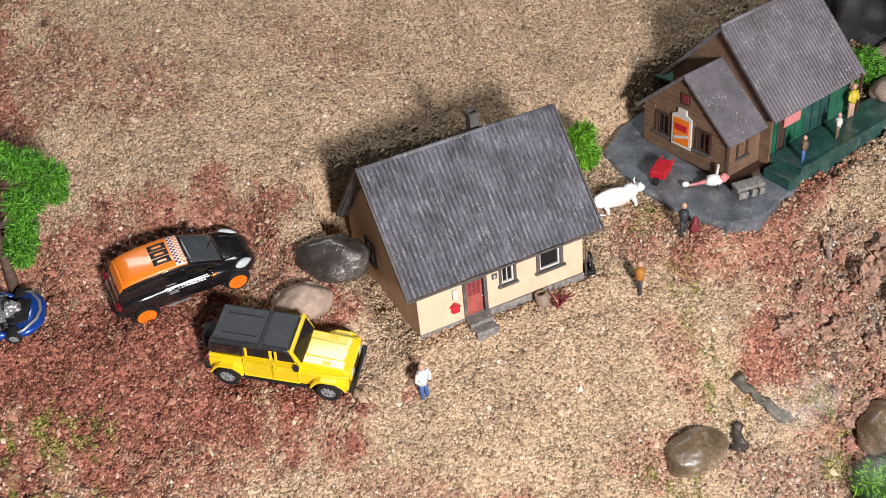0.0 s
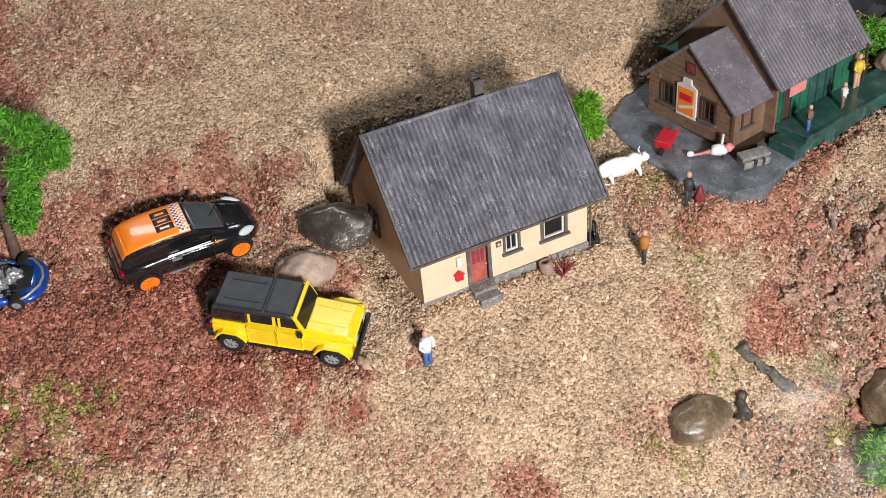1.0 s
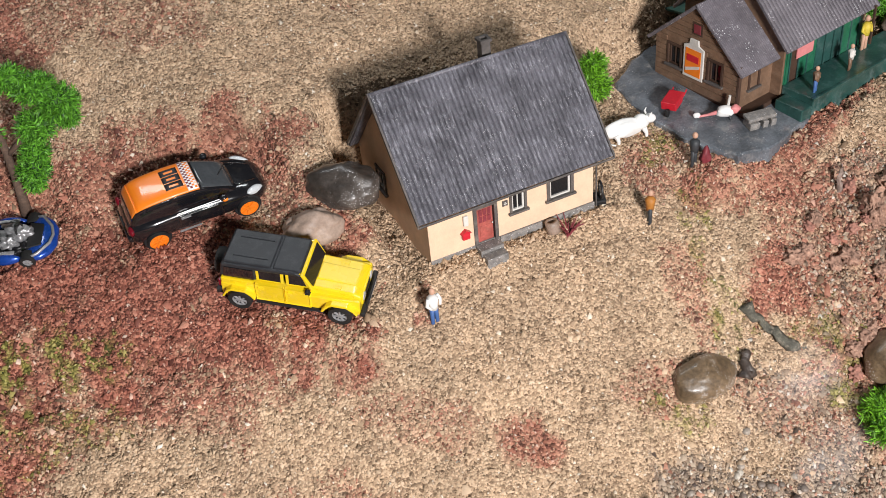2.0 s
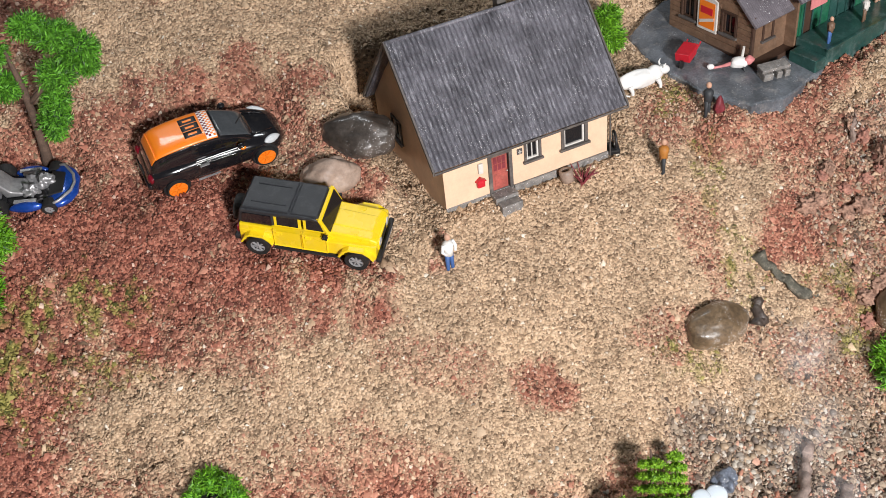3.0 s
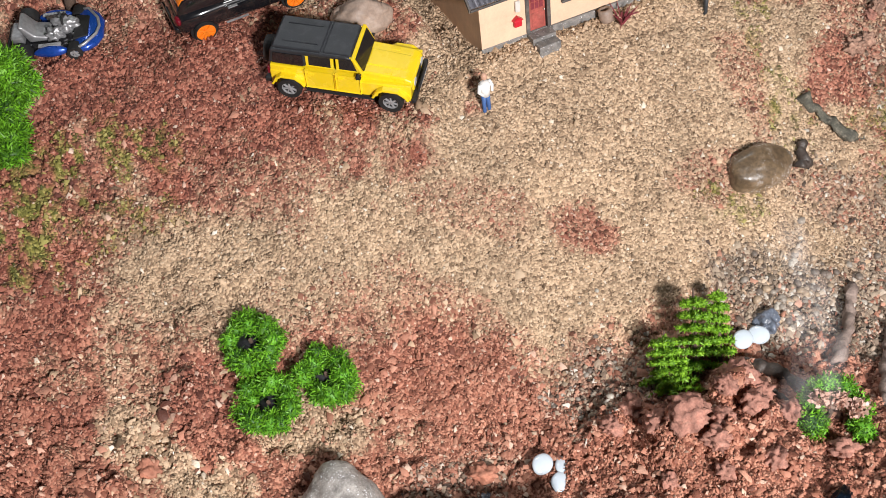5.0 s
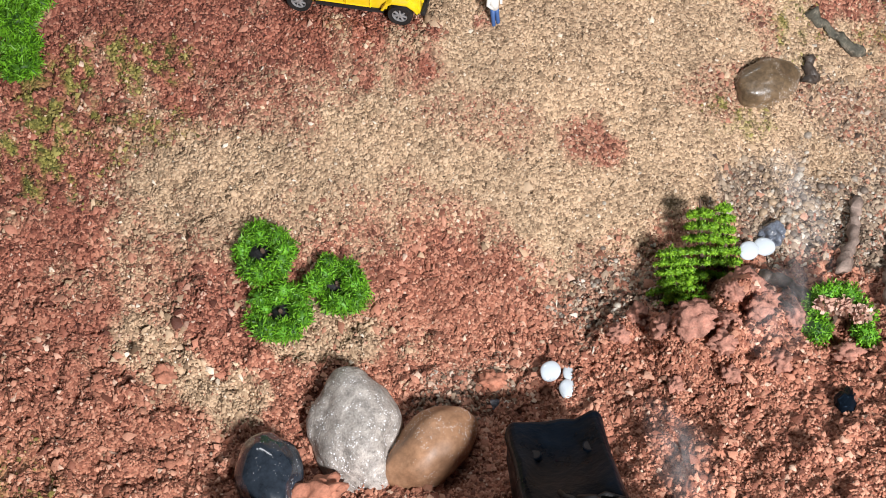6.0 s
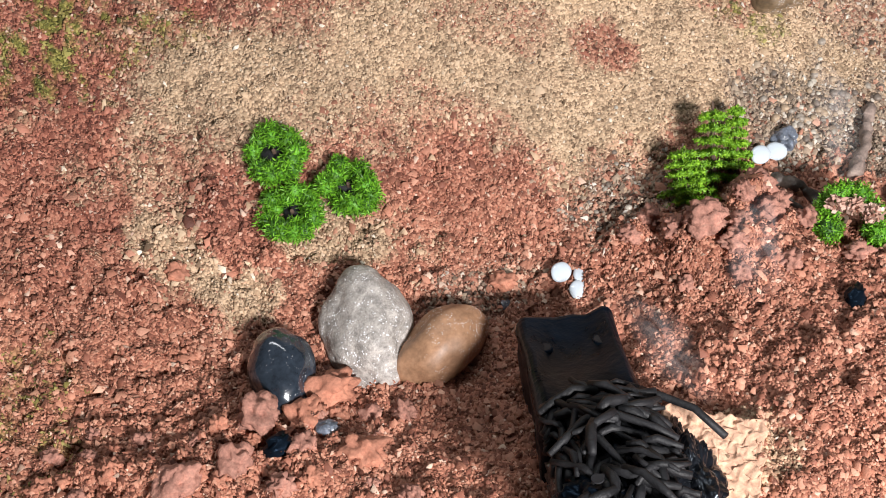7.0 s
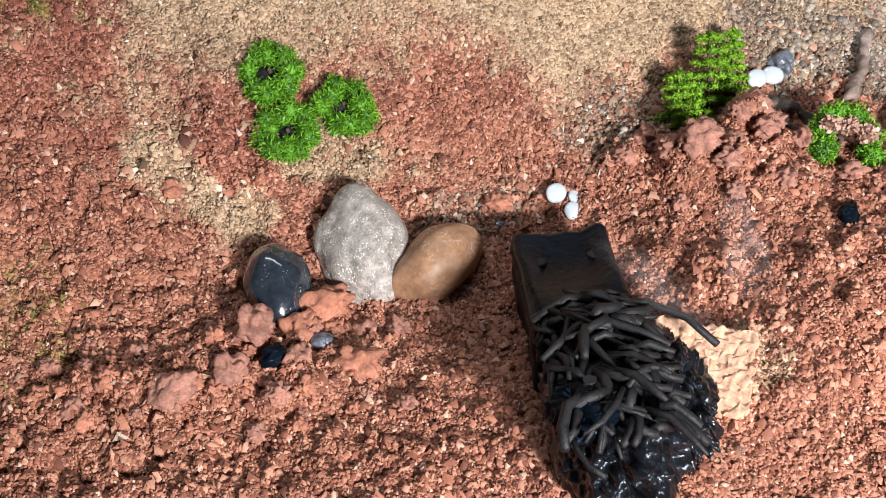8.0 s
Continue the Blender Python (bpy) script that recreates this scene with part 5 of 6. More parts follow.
def figures():
    figure("standing_figure", -1.0, -2.15, ground_at(-1.0, -2.15) - 0.02, 15, 2.05, WHITEP, JEANS, "tiny painted figure in white shirt and blue trousers")
    figure("standing_figure", 11.0, -1.55, ground_at(11.0, -1.55), 60, 1.95, OCHRE, DARKFIG, "tiny painted figure in ochre coat", arms=False)
    figure("standing_figure", 14.35, -0.4, ground_at(14.35, -0.4), 20, 1.95, DARKFIG, DARKFIG, "tiny painted figure in dark coat", arms=False)
    bag = thing("red_sack", cm_pose(14.85, -0.65, ground_at(14.85, -0.65)), "small dark red sack beside the dark figure", "sack")
    part("sack", blob((0.3, 0.25, 0.5), 0.3, 5, 3, m=Matrix.Translation((0, 0, 0.35))), WINE, bag, smooth=True)
    figure("porch_figure", 21.9, -0.2, 1.8, 30, 1.5, BROWN, JEANS, "tiny painted figure sitting on the porch edge")
    figure("porch_figure", 24.8, 0.5, 1.85, 30, 1.5, PALETRIM, BROWN, "tiny painted figure in pale shirt on the porch")
    figure("porch_figure", 26.9, 1.75, 1.85, 10, 2.0, YFIG, SKIN, "tiny painted figure in yellow on the porch")
    # the white animal
    a = thing("white_animal", cm_pose(12.5, 2.75, ground_at(12.5, 2.75) - 0.05, 0, 0, -4), "glossy white model cow lying on the sand", "animal")
    bm = blob((1.05, 0.42, 0.5), 0.14, 3, 4, m=Matrix.Translation((-0.1, 0, 0.6)))
    bm = blob((0.5, 0.36, 0.42), 0.1, 5, 3, m=Matrix.Translation((0.75, 0, 0.7)), bm=bm)
    part("trunk", bm, WHITEP, a, smooth=True)
    part("head", blob((0.34, 0.22, 0.24), 0.12, 7, 3, m=Matrix.Translation((1.32, -0.02, 0.78)) @ pose(0, 0, 0, 0, 25, 0)), WHITEP, a, smooth=True)
    for s in (-1, 1):
        part("horn", tube([(1.2, s * 0.14, 0.95), (1.18, s * 0.26, 1.12), (1.28, s * 0.28, 1.26)], [0.06, 0.05, 0.02], 7), WHITEP, a)
        for x in (-0.75, 0.85):
            part("leg", tube([(x, s * 0.26, 0.5), (x + 0.1, s * 0.36, 0.2), (x + 0.12, s * 0.36, 0.0)], [0.16, 0.1, 0.08], 8), WHITEP, a)
    part("tail", tube([(-1.1, 0, 0.7), (-1.32, -0.12, 0.5), (-1.25, -0.4, 0.2), (-0.9, -0.55, 0.1)], [0.07, 0.06, 0.05, 0.04], 7), WHITEP, a)
    # the long-legged bird-like ornament, the red barrow and the stone bench on the terrace
    b = thing("fallen_ornament", cm_pose(17.3, 1.6, terrace_at(17.3, 1.6), 0, 0, -20), "pale pink and white ornament lying on the terrace", "ornament")
    part("body", blob((0.5, 0.34, 0.3), 0.2, 9, 3, m=Matrix.Translation((0.4, 0, 0.35))), WHITEP, b, smooth=True)
    part("neck", tube([(0.0, 0, 0.35), (-0.5, 0.1, 0.2), (-0.95, 0.12, 0.16)], [0.12, 0.07, 0.06], 8), PINK, b)
    part("head", blob((0.2, 0.15, 0.15), 0.1, 4, 2, m=Matrix.Translation((-1.05, 0.16, 0.22))), WHITEP, b)
    part("wing", blob((0.3, 0.2, 0.22), 0.2, 2, 3, m=Matrix.Translation((0.85, -0.1, 0.5))), PINK, b, smooth=True)
    for y in (-0.2, 0.12):
        part("leg", tube([(0.5, y, 0.3), (0.6, y - 0.2, 0.0)], [0.05, 0.04], 6), DARKFIG, b)
    w = thing("wheelbarrow", cm_pose(15.75, 3.4, terrace_at(15.75, 3.4), 0, 0, 35), "small bright red wheelbarrow on the terrace", "wheelbarrow")
    part("tray", prism([(-0.55, 0.3), (0.45, 0.3), (0.7, 0.8), (-0.7, 0.8)], -0.4, 0.4, 0.04), REDP, w)
    for s in (-1, 1):
        part("handle", tube([(0.5, s * 0.3, 0.35), (1.2, s * 0.36, 0.65)], [0.04, 0.04], 6), REDP, w)
        part("leg", tube([(0.3, s * 0.3, 0.35), (0.35, s * 0.3, 0.0)], [0.04, 0.04], 6), DARKFIG, w)
    part("wheel", disc(0.22, -0.06, 0.06, 14, m=Matrix.Translation((-0.65, 0, 0.2))), BLACKM, w)
    t = thing("stone_bench", cm_pose(18.7, 0.2, terrace_at(18.7, 0.2), 8, 0, -8), "mossy grey-green stone bench on the terrace", "bench")
    part("seat", box((-0.75, -0.35, 0.42), (0.85, 0.3, 0.62), 0.05), STEP, t)
    for x0, x1 in ((-0.7, -0.15), (0.05, 0.35), (0.5, 0.8)):
        part("block", box((x0, -0.5, 0.0), (x1, 0.25, 0.42), 0.05), STEP, t)
    part("post", tube([(-1.0, 1.3, 0), (-1.0, 1.3, 1.1)], [0.09, 0.07], 7), PALETRIM, t)


# ---- stones ----
def stone(name, x, y, size, turn, material, label, seed, sink=0.35, tilt=(0, 0), up=None, smooth=True, **kw):
    z = (ground_at(x, y) if up is None else up) + size[2] * (1 - sink) - size[2] * 0.3
    ob = part(name, blob(size, seed=seed, **kw), material, smooth=smooth)
    ob.matrix_world = cm_pose(x, y, z, tilt[0], tilt[1], turn)
    return tagged(ob, label, "stone")


def stones():
    stone("boulder", -2.05, 4.7, (1.68, 1.25, 1.0), -25, BOULDER_D, "dark wet boulder with pale specks beside the cottage", 3, rough=0.17, freq=1.15, sub=5, fine=0.014, tilt=(25, 0), up=1.9)
    stone("boulder", -4.3, 3.6, (1.5, 0.9, 0.85), -12, BOULDER_R, "grey-brown angular boulder beside the parked cars", 5, rough=0.18, freq=1.3, sub=5, fine=0.012, tilt=(20, 0), up=1.15)
    stone("boulder", 9.65, -8.15, (1.7, 1.15, 0.85), -4, BOULDER_O, "brown and ochre wet boulder set in the sand", 8, rough=0.13, freq=1.1, sub=5, fine=0.015, sink=0.5, tilt=(30, 8), dents=(((0.5, -0.9, 0.2), 0.2, 0.5),))
    stone("boulder", 18.6, -10.6, (1.6, 1.2, 1.1), 30, BOULDER_O, "brown boulder at the foot of the rocky bank", 9, rough=0.12, sub=4, fine=0.01)
    stone("boulder", 31.0, 2.0, (1.9, 1.1, 0.9), -25, BOULDER_R, "pale rounded boulder behind the porch", 11, rough=0.1, sub=4, fine=0.01)
    stone("granite_boulder", -13.95, -13.85, (1.85, 2.5, 1.5), -16, GRANITE, "rough grey granite boulder with white crystals", 14, rough=0.12, sub=5, fine=0.02, tilt=(20, 0), sink=0.2, dents=(((0.75, -0.35, 0.5), 0.10, 0.35),))
    stone("tan_stone", -11.6, -15.75, (2.1, 1.4, 1.35), 14, TANSTONE, "smooth tan river stone", 17, rough=0.08, sub=5, tilt=(15, 0), sink=0.2, dents=(((-0.3, 0.9, 0.5), 0.22, 0.45),))
    stone("dark_pebble", -17.75, -14.75, (1.28, 1.85, 1.2), -12, BLUEBLACK, "glossy blue-black wet stone", 20, rough=0.07, sub=5, tilt=(18, 0), sink=0.2, dents=(((0.8, -0.5, 0.5), 0.16, 0.4),))
    for k, (x, y, sx, sy, sz, mat) in enumerate(((-16.6, -16.0, 1.2, 0.75, 0.7, REDROCK), (-17.7, -16.9, 0.8, 0.7, 0.65, REDROCK), (-19.2, -16.7, 0.85, 0.7, 0.6, CLODROCK), (-16.3, -19.5, 0.8, 0.6, 0.5, REDROCK), (-18.3, -18.6, 0.6, 0.5, 0.4, CLODROCK), (-15.4, -17.4, 0.5, 0.45, 0.4, CLODROCK), (-20.0, -8.9, 0.5, 0.45, 0.4, REDROCK), (-7.9, -13.9, 0.55, 0.4, 0.35, REDROCK), (-22.6, -18.6, 0.8, 0.6, 0.5, CLODROCK), (-20.6, -18.3, 0.7, 0.6, 0.5, CLODROCK))):
        stone("red_rock", x, y, (sx, sy, sz), k * 47, mat, "crumbly brick-red rock lump", 30 + k, rough=0.34, sub=4, freq=2.0, fine=0.11, sink=0.35)
    for k, (x, y, s) in enumerate(((-0.5, -17.3, 0.8), (0.7, -17.9, 0.55), (2.5, -16.4, 0.7), (2.2, -17.9, 0.5), (-1.5, -15.0, 0.55), (-2.6, -15.3, 0.45), (0.2, -15.8, 0.4), (3.6, -18.6, 0.5), (-0.3, -19.6, 0.4), (1.5, -20.2, 0.5), (-1.9, -18.4, 0.4), (4.3, -20.8, 0.5), (-1.4, -16.6, 0.5), (1.6, -16.9, 0.45), (0.0, -18.6, 0.5), (3.2, -17.2, 0.45))):
        stone("soil_clod", x, y, (s, s * 0.85, s * 0.75), k * 63, CLODROCK, "rough clod of brown-red soil", 60 + k, rough=0.36, sub=4, freq=2.4, fine=0.2, sink=0.4)
    rng = random.Random(14)
    for k in range(26):
        x, y = rng.uniform(16.5, 24.0), rng.uniform(-11.5, -3.2)
        q = rng.uniform(0.2, 0.5)
        stone("bank_clod", x, y, (q, q * 0.8, q * 0.8), rng.uniform(0, 360), (BANKROCK, BANKROCK, CLODROCK)[k % 3], "crumbly brown clod on the broken bank", 130 + k, rough=0.4, sub=4, freq=2.4, fine=0.22)
    rng = random.Random(33)
    for k in range(36):
        x = -27.0 + k * 0.36 + rng.uniform(-0.4, 0.4)
        y = -16.6 - 0.22 * (x + 27) + rng.uniform(-3.0, 2.2)
        q = rng.uniform(0.18, 0.5)
        stone("soil_clod", x, y, (q, q * 0.85, q * 0.75), rng.uniform(0, 360), CLODROCK if k % 2 else REDROCK, "rough clod of brown-red soil", 160 + k, rough=0.4, sub=4, freq=2.4, fine=0.24, sink=0.45)
    stone("grey_pebble", -8.3, -14.6, (0.45, 0.28, 0.22), 20, BLUEGREY, "small pale grey pebble", 81, rough=0.15, sub=3)
    stone("charcoal_lump", -17.1, -17.9, (0.5, 0.3, 0.28), -30, BLUEGREY, "small dark charcoal lump among red rocks", 82, rough=0.3, sub=3, freq=2.2)
    stone("charcoal_lump", -19.0, -18.3, (0.55, 0.4, 0.3), 10, CHAR, "small dark charcoal lump among red rocks", 83, rough=0.3, sub=3, freq=2.2)
    stone("charcoal_lump", 2.4, -22.8, (0.5, 0.35, 0.3), 40, CHAR, "small dark charcoal lump on red soil", 84, rough=0.3, sub=3, freq=2.2)
    stone("blue_grey_stone", 6.3, -13.6, (0.65, 0.55, 0.5), 30, BLUEGREY, "glittering blue-grey stone among pebbles", 85, rough=0.25, sub=4, freq=1.8, fine=0.03)
    for x, y, t in ((4.6, -14.15, 10), (5.45, -14.1, -30), (-5.65, -14.85, 20), (-4.75, -15.0, 60), (-5.25, -15.6, 40)):
        stone("glass_pebble", x, y, (0.5, 0.42, 0.16), t, MILK, "milky white flat glass pebble", 90, rough=0.03, sub=3, sink=-0.9, tilt=(30, 0))
    rng = random.Random(9)
    for k in range(120):
        x, y = 8.3 + rng.gauss(0, 1.9), -13.0 + rng.gauss(0, 1.2)
        s = rng.uniform(0.10, 0.22)
        stone("pebble", x, y, (s, s * rng.uniform(0.7, 1), s * 0.7), rng.uniform(0, 360), PEBBLE_MATS[k % 4], "small rounded river pebble", k, rough=0.12, sub=2)
    for k in range(40):
        x, y = -2.2 + rng.gauss(0, 2.0), -12.6 + rng.gauss(0, 0.9)
        s = rng.uniform(0.08, 0.17)
        stone("pebble", x, y, (s, s * rng.uniform(0.7, 1), s * 0.7), rng.uniform(0, 360), PEBBLE_MATS[k % 4], "small rounded river pebble", k, rough=0.12, sub=2)
    # the broken bank at the edge of the hill
    for k, (x, y, sx, sy, sz) in enumerate(((21.3, -5.9, 0.5, 0.6, 0.9), (22.4, -7.4, 0.9, 0.7, 0.9), (22.9, -5.2, 0.7, 0.7, 0.8), (21.0, -8.0, 0.45, 0.6, 0.4), (23.8, -8.6, 1.0, 0.9, 0.9))):
        stone("bank_rock", x, y, (sx, sy, sz), k * 51, BANKROCK, "jagged brown bank rock", 100 + k, rough=0.4, sub=5, freq=2.1, fine=0.18)
    # rocks coloured black to stand for the deep shade there
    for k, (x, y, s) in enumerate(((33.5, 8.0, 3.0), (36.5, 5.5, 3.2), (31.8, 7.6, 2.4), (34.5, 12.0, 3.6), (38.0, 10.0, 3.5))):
        stone("shade_rock", x, y, (s, s, s * 1.2), k * 40, SHADE_BLACK, "rock coloured black as the deep shade behind the brown house", 110 + k, rough=0.3, sub=4, fine=0.03)
    stone("bank_rock", 32.6, 4.2, (1.6, 1.0, 1.2), 20, WOOD, "grey brown bank rock", 120, rough=0.35, sub=4, fine=0.05)


# ---- wood ----
def branch(name, points, radii, material, label, seed=0):
    pts = []
    for i in range(len(points) - 1):
        for k in range(14):
            t = k / 14
            p = Vector(points[i]).lerp(Vector(points[i + 1]), t)
            pts.append((p + Vector([0.22 * noise.noise(p * 1.7 + Vector((seed, c, 0))) for c in range(3)]), radii[i] * (1 - t) + radii[i + 1] * t))
    pts.append((Vector(points[-1]), radii[-1]))
    bm = tube([p for p, r in pts], [r * (1 + 0.4 * noise.noise(p * 2.1)) for p, r in pts], 10)
    for v in bm.verts:
        v.co += Vector([0.16 * noise.noise(v.co * 2.6 + Vector((c * 7, seed, 0))) + 0.06 * noise.noise(v.co * 7 + Vector((c * 7, seed, 0))) for c in range(3)])
    return tagged(part(name, bm, material, smooth=True), label, "driftwood")


def on(x, y, up=0.0):
    return (x, y, ground_at(x, y) + up)


def wood():
    branch("driftwood", [on(11.0, -13.6, 0.35), on(9.4, -15.3, 0.3), on(7.4, -16.9, 0.3)], [0.2, 0.24, 0.3], WOOD, "weathered grey driftwood branch", 1)
    branch("driftwood", [on(11.2, -16.0, 0.3), on(9.6, -17.6, 0.3), on(7.6, -19.4, 0.3)], [0.24, 0.28, 0.24], WOOD, "weathered grey driftwood branch", 2)
    branch("wet_log", [on(4.1, -14.9, 0.15), on(4.7, -16.0, 0.2), on(5.3, -17.2, 0.2)], [0.24, 0.3, 0.26], WOOD_D, "dark wet log half sunk in the soil", 3)
    branch("wet_log", [on(3.3, -15.9, 0.1), on(4.2, -17.6, 0.15)], [0.14, 0.12], WOOD_D, "thin dark wet root", 4)
    branch("mossy_log", [on(13.3, -6.3, 0.15), on(13.8, -7.3, 0.2), on(14.5, -8.4, 0.1), on(15.3, -8.6, -0.05)], [0.3, 0.22, 0.26, 0.1], MOSSWOOD, "grey mossy log lying on the slope", 5)
    branch("wood_splinter", [on(11.6, -8.9, 0.15), on(12.1, -7.9, 0.3)], [0.34, 0.2], WOOD_D, "grey splinter of wood beside a boulder", 6)
    branch("upright_twig", [on(20.4, -4.2, -0.1), (20.3, -4.3, ground_at(20.4, -4.2) + 1.6)], [0.16, 0.1], WOOD, "short grey upright twig on the bank", 7)


def charred_block():
    """The black wooden block with two bored holes, a heap of sticks over its lower end."""
    far_l, far_r, near_l, near_r = Vector((-8.9, -17.3, -7.7)), Vector((-5.2, -18.45, -7.75)), Vector((-10.9, -22.9, -5.6)), Vector((-7.6, -24.1, -5.75))
    x_ax = ((far_r - far_l) + (near_r - near_l)).normalized()
    y_ax = ((far_l - near_l) + (far_r - near_r))
    y_ax = (y_ax - x_ax * y_ax.dot(x_ax)).normalized()
    z_ax = x_ax.cross(y_ax)
    mid = (far_l + far_r + near_l + near_r) / 4
    m = Matrix((x_ax, y_ax, z_ax)).transposed().to_4x4()
    m.translation = mid * CM
    blk = thing("charred_block", m, "black charred wooden block with bored holes and sticks", "charred wood")
    b = bmesh.new()
    bmesh.ops.create_cube(b, size=1)
    for v in b.verts:
        v.co = Vector((v.co.x * 3.75, v.co.y * 6.2, (v.co.z - 0.5) * 3.4))
    bmesh.ops.bevel(b, geom=list(b.edges), offset=0.42, segments=4, profile=0.5, affect="EDGES")
    bmesh.ops.subdivide_edges(b, edges=list(b.edges), cuts=4, use_grid_fill=True)
    holes = ((-1.0, 1.2, 0.22), (1.1, 1.25, 0.25))
    for v in b.verts:
        p = v.co
        n = 0.2 * noise.noise(p * 0.7) + 0.10 * noise.noise(p * 1.7)
        v.co += Vector((n, n * 0.5, n))
        if p.z > -0.6:
            dish = max(0.0, 1 - (p.x / 1.75) ** 2) * max(0.0, 1 - ((p.y - 1.2) / 2.0) ** 2)
            v.co.z += 0.22 * max(0, 1 - abs(abs(p.x) - 1.5) / 0.6) - 0.5 * dish + 0.16 * math.exp(-((p.y - 0.1 - 0.15 * p.x) / 0.14) ** 2)
    part("block", b, CHAR, blk, smooth=True)
    for hx, hy, r in holes:
        part("bored_hole", ring(r, r + 0.07, -0.2, 0.06, 20, m=Matrix.Translation((hx, hy, -0.24)) @ pose(0, 0, 0, 90, 0, 0)), CHAR, blk, "raised rim of a bored hole")
        # a black disc over the solid surface paints the darkness inside the hole
        part("hole_shade", disc(r, 0.0, 0.03, 18, m=Matrix.Translation((hx, hy, -0.21)) @ pose(0, 0, 0, 90, 0, 0)), SHADE_BLACK, blk)
    # the tarry heap below, in the block's own space
    bm = blob((2.2, 3.9, 1.8), 0.2, 4, 6, 1.9, 0.10, m=Matrix.Translation((0.2, -6.1, -1.75)))
    part("tar_mass", bm, TAR, blk, "lumpy wet black tar heap", smooth=True)
    bm = blob((1.1, 2.6, 1.5), 0.3, 6, 6, 1.9, 0.14, m=Matrix.Translation((2.35, -5.2, -2.0)))
    part("tar_mass", bm, TAR, blk, "lumpy wet black tar heap", smooth=True)
    bm = blob((1.1, 1.1, 0.7), 0.25, 8, 5, 1.9, 0.12, m=Matrix.Translation((-0.9, -7.4, -0.1)))
    part("tar_lump", bm, CHAR, blk, smooth=True)
    # another hole on the tar lump, only its shade, as a black disc
    part("hole_shade", disc(0.2, 0.0, 0.05, 14, m=Matrix.Translation((-0.75, -7.3, 1.0)) @ pose(0, 0, 0, 90, 0, 0)), SHADE_BLACK, blk)
    rng = random.Random(21)
    for k in range(165):
        y0 = rng.uniform(-8.6, -2.2) if k > 25 else rng.uniform(-2.9, -2.2)
        x0 = rng.uniform(-1.7, 1.8)
        top = 0.6 - 0.03 * (y0 + 4.6) ** 2 - 0.14 * x0 * x0 + 0.5 * (k / 165 - 0.5) + rng.uniform(-0.2, 0.2)
        a = rng.choice((rng.gauss(-1.4, 0.4), rng.gauss(-0.45, 0.35), rng.gauss(-2.5, 0.4), rng.uniform(-3.1, 3.1)))
        ln = rng.uniform(1.0, 2.6)
        dx, dy = math.cos(a) * ln, math.sin(a) * ln
        dx = max(-1.9 - x0, min(2.2 - x0, dx))
        dy = min(dy, -1.9 - y0)
        bend = rng.uniform(-0.35, 0.35)
        dz = rng.uniform(-0.5, 0.1)
        r = rng.choice((rng.uniform(0.085, 0.12), rng.uniform(0.12, 0.19)))
        pts = [(x0, y0, top), (x0 + dx * 0.35 - dy * bend * 0.5, y0 + dy * 0.35 + dx * bend * 0.5, top + dz * 0.2 + 0.12), (x0 + dx * 0.7 - dy * bend * 0.4, y0 + dy * 0.7 + dx * bend * 0.4, top + dz * 0.6), (x0 + dx, y0 + dy, top + dz)]
        part("stick", tube(pts, [r * rng.uniform(0.6, 1.1), r, r * rng.uniform(0.75, 1.1), r * rng.uniform(0.5, 0.9)], 7), STICKS, blk, smooth=True)
    for pts in ([(1.2, -2.6, 0.2), (2.2, -2.9, 0.2), (3.2, -3.6, 0.0), (3.9, -4.7, -0.4)], [(-0.9, -3.5, 0.75), (0.4, -4.2, 0.8), (1.6, -4.9, 0.55), (2.2, -5.3, 0.3)], [(-1.3, -2.9, 0.55), (-0.4, -4.0, 0.75), (0.5, -4.5, 0.8)]):
        part("stick", tube(pts, [0.13] * len(pts), 8), STICKS, blk, smooth=True)
    # pale slab
    s = thing("pale_slab", cm_pose(-6.1, -25.9, ground_at(-6.1, -25.9) + 0.38, 12, 0, -40), "pale sandy slab lying on red soil", "slab")
    b = bmesh.new()
    bmesh.ops.create_grid(b, x_segments=64, y_segments=58, size=1)
    for v in b.verts:
        e = max(abs(v.co.x), abs(v.co.y))
        v.co = Vector((v.co.x * 1.75 + 0.2 * noise.noise(v.co * 6), v.co.y * 1.6 + 0.2 * noise.noise(v.co * 6 + Vector((5, 0, 0))), 0.14 * noise.noise(v.co * 4) + 0.1 * noise.noise(v.co * 9) + 0.1 * abs(noise.noise(v.co * 21)) - (0.9 if e > 0.98 else 0)))
    part("slab", b, PALE, s, smooth=True)


# ---- plants ----
def round_bush(x, y, r, seed):
    z = ground_at(x, y)
    bush = thing("round_bush", cm_pose(x, y, z, 22, 0, 0), "bright green round flocked bush with its centre shade painted black", "bush", "round bushes on the red soil")
    lumps = []
    rng = random.Random(seed)
    for k in range(17):
        a = k * math.tau / 17 + rng.uniform(-0.35, 0.35)
        q, w = r * rng.uniform(0.48, 0.74), r * rng.uniform(0.22, 0.38)
        lumps.append(((math.cos(a) * q, math.sin(a) * q, 0.5 + rng.uniform(-0.25, 0.3)), (w, w, w * 1.1)))
    part("trunk", tube([(0, 0, -0.6), (0.03, 0, 0.3), (0, 0.02, 0.75)], [0.16, 0.13, 0.08], 8), BARK, bush)
    # a solid lump, coloured black for the shade inside the bush
    part("shade_core", core([((0, 0, 0.25), (r * 0.42, r * 0.42, 0.3))], 1.0, seed), SHADE_BLACK, bush, "black core painted as the shade of the centre")
    part("inner_foliage", core(lumps, 0.75, seed), LEAF_D, bush, smooth=True)
    flock("foliage", lumps, 9000, 0.2, LEAF, bush, seed, 0.25)


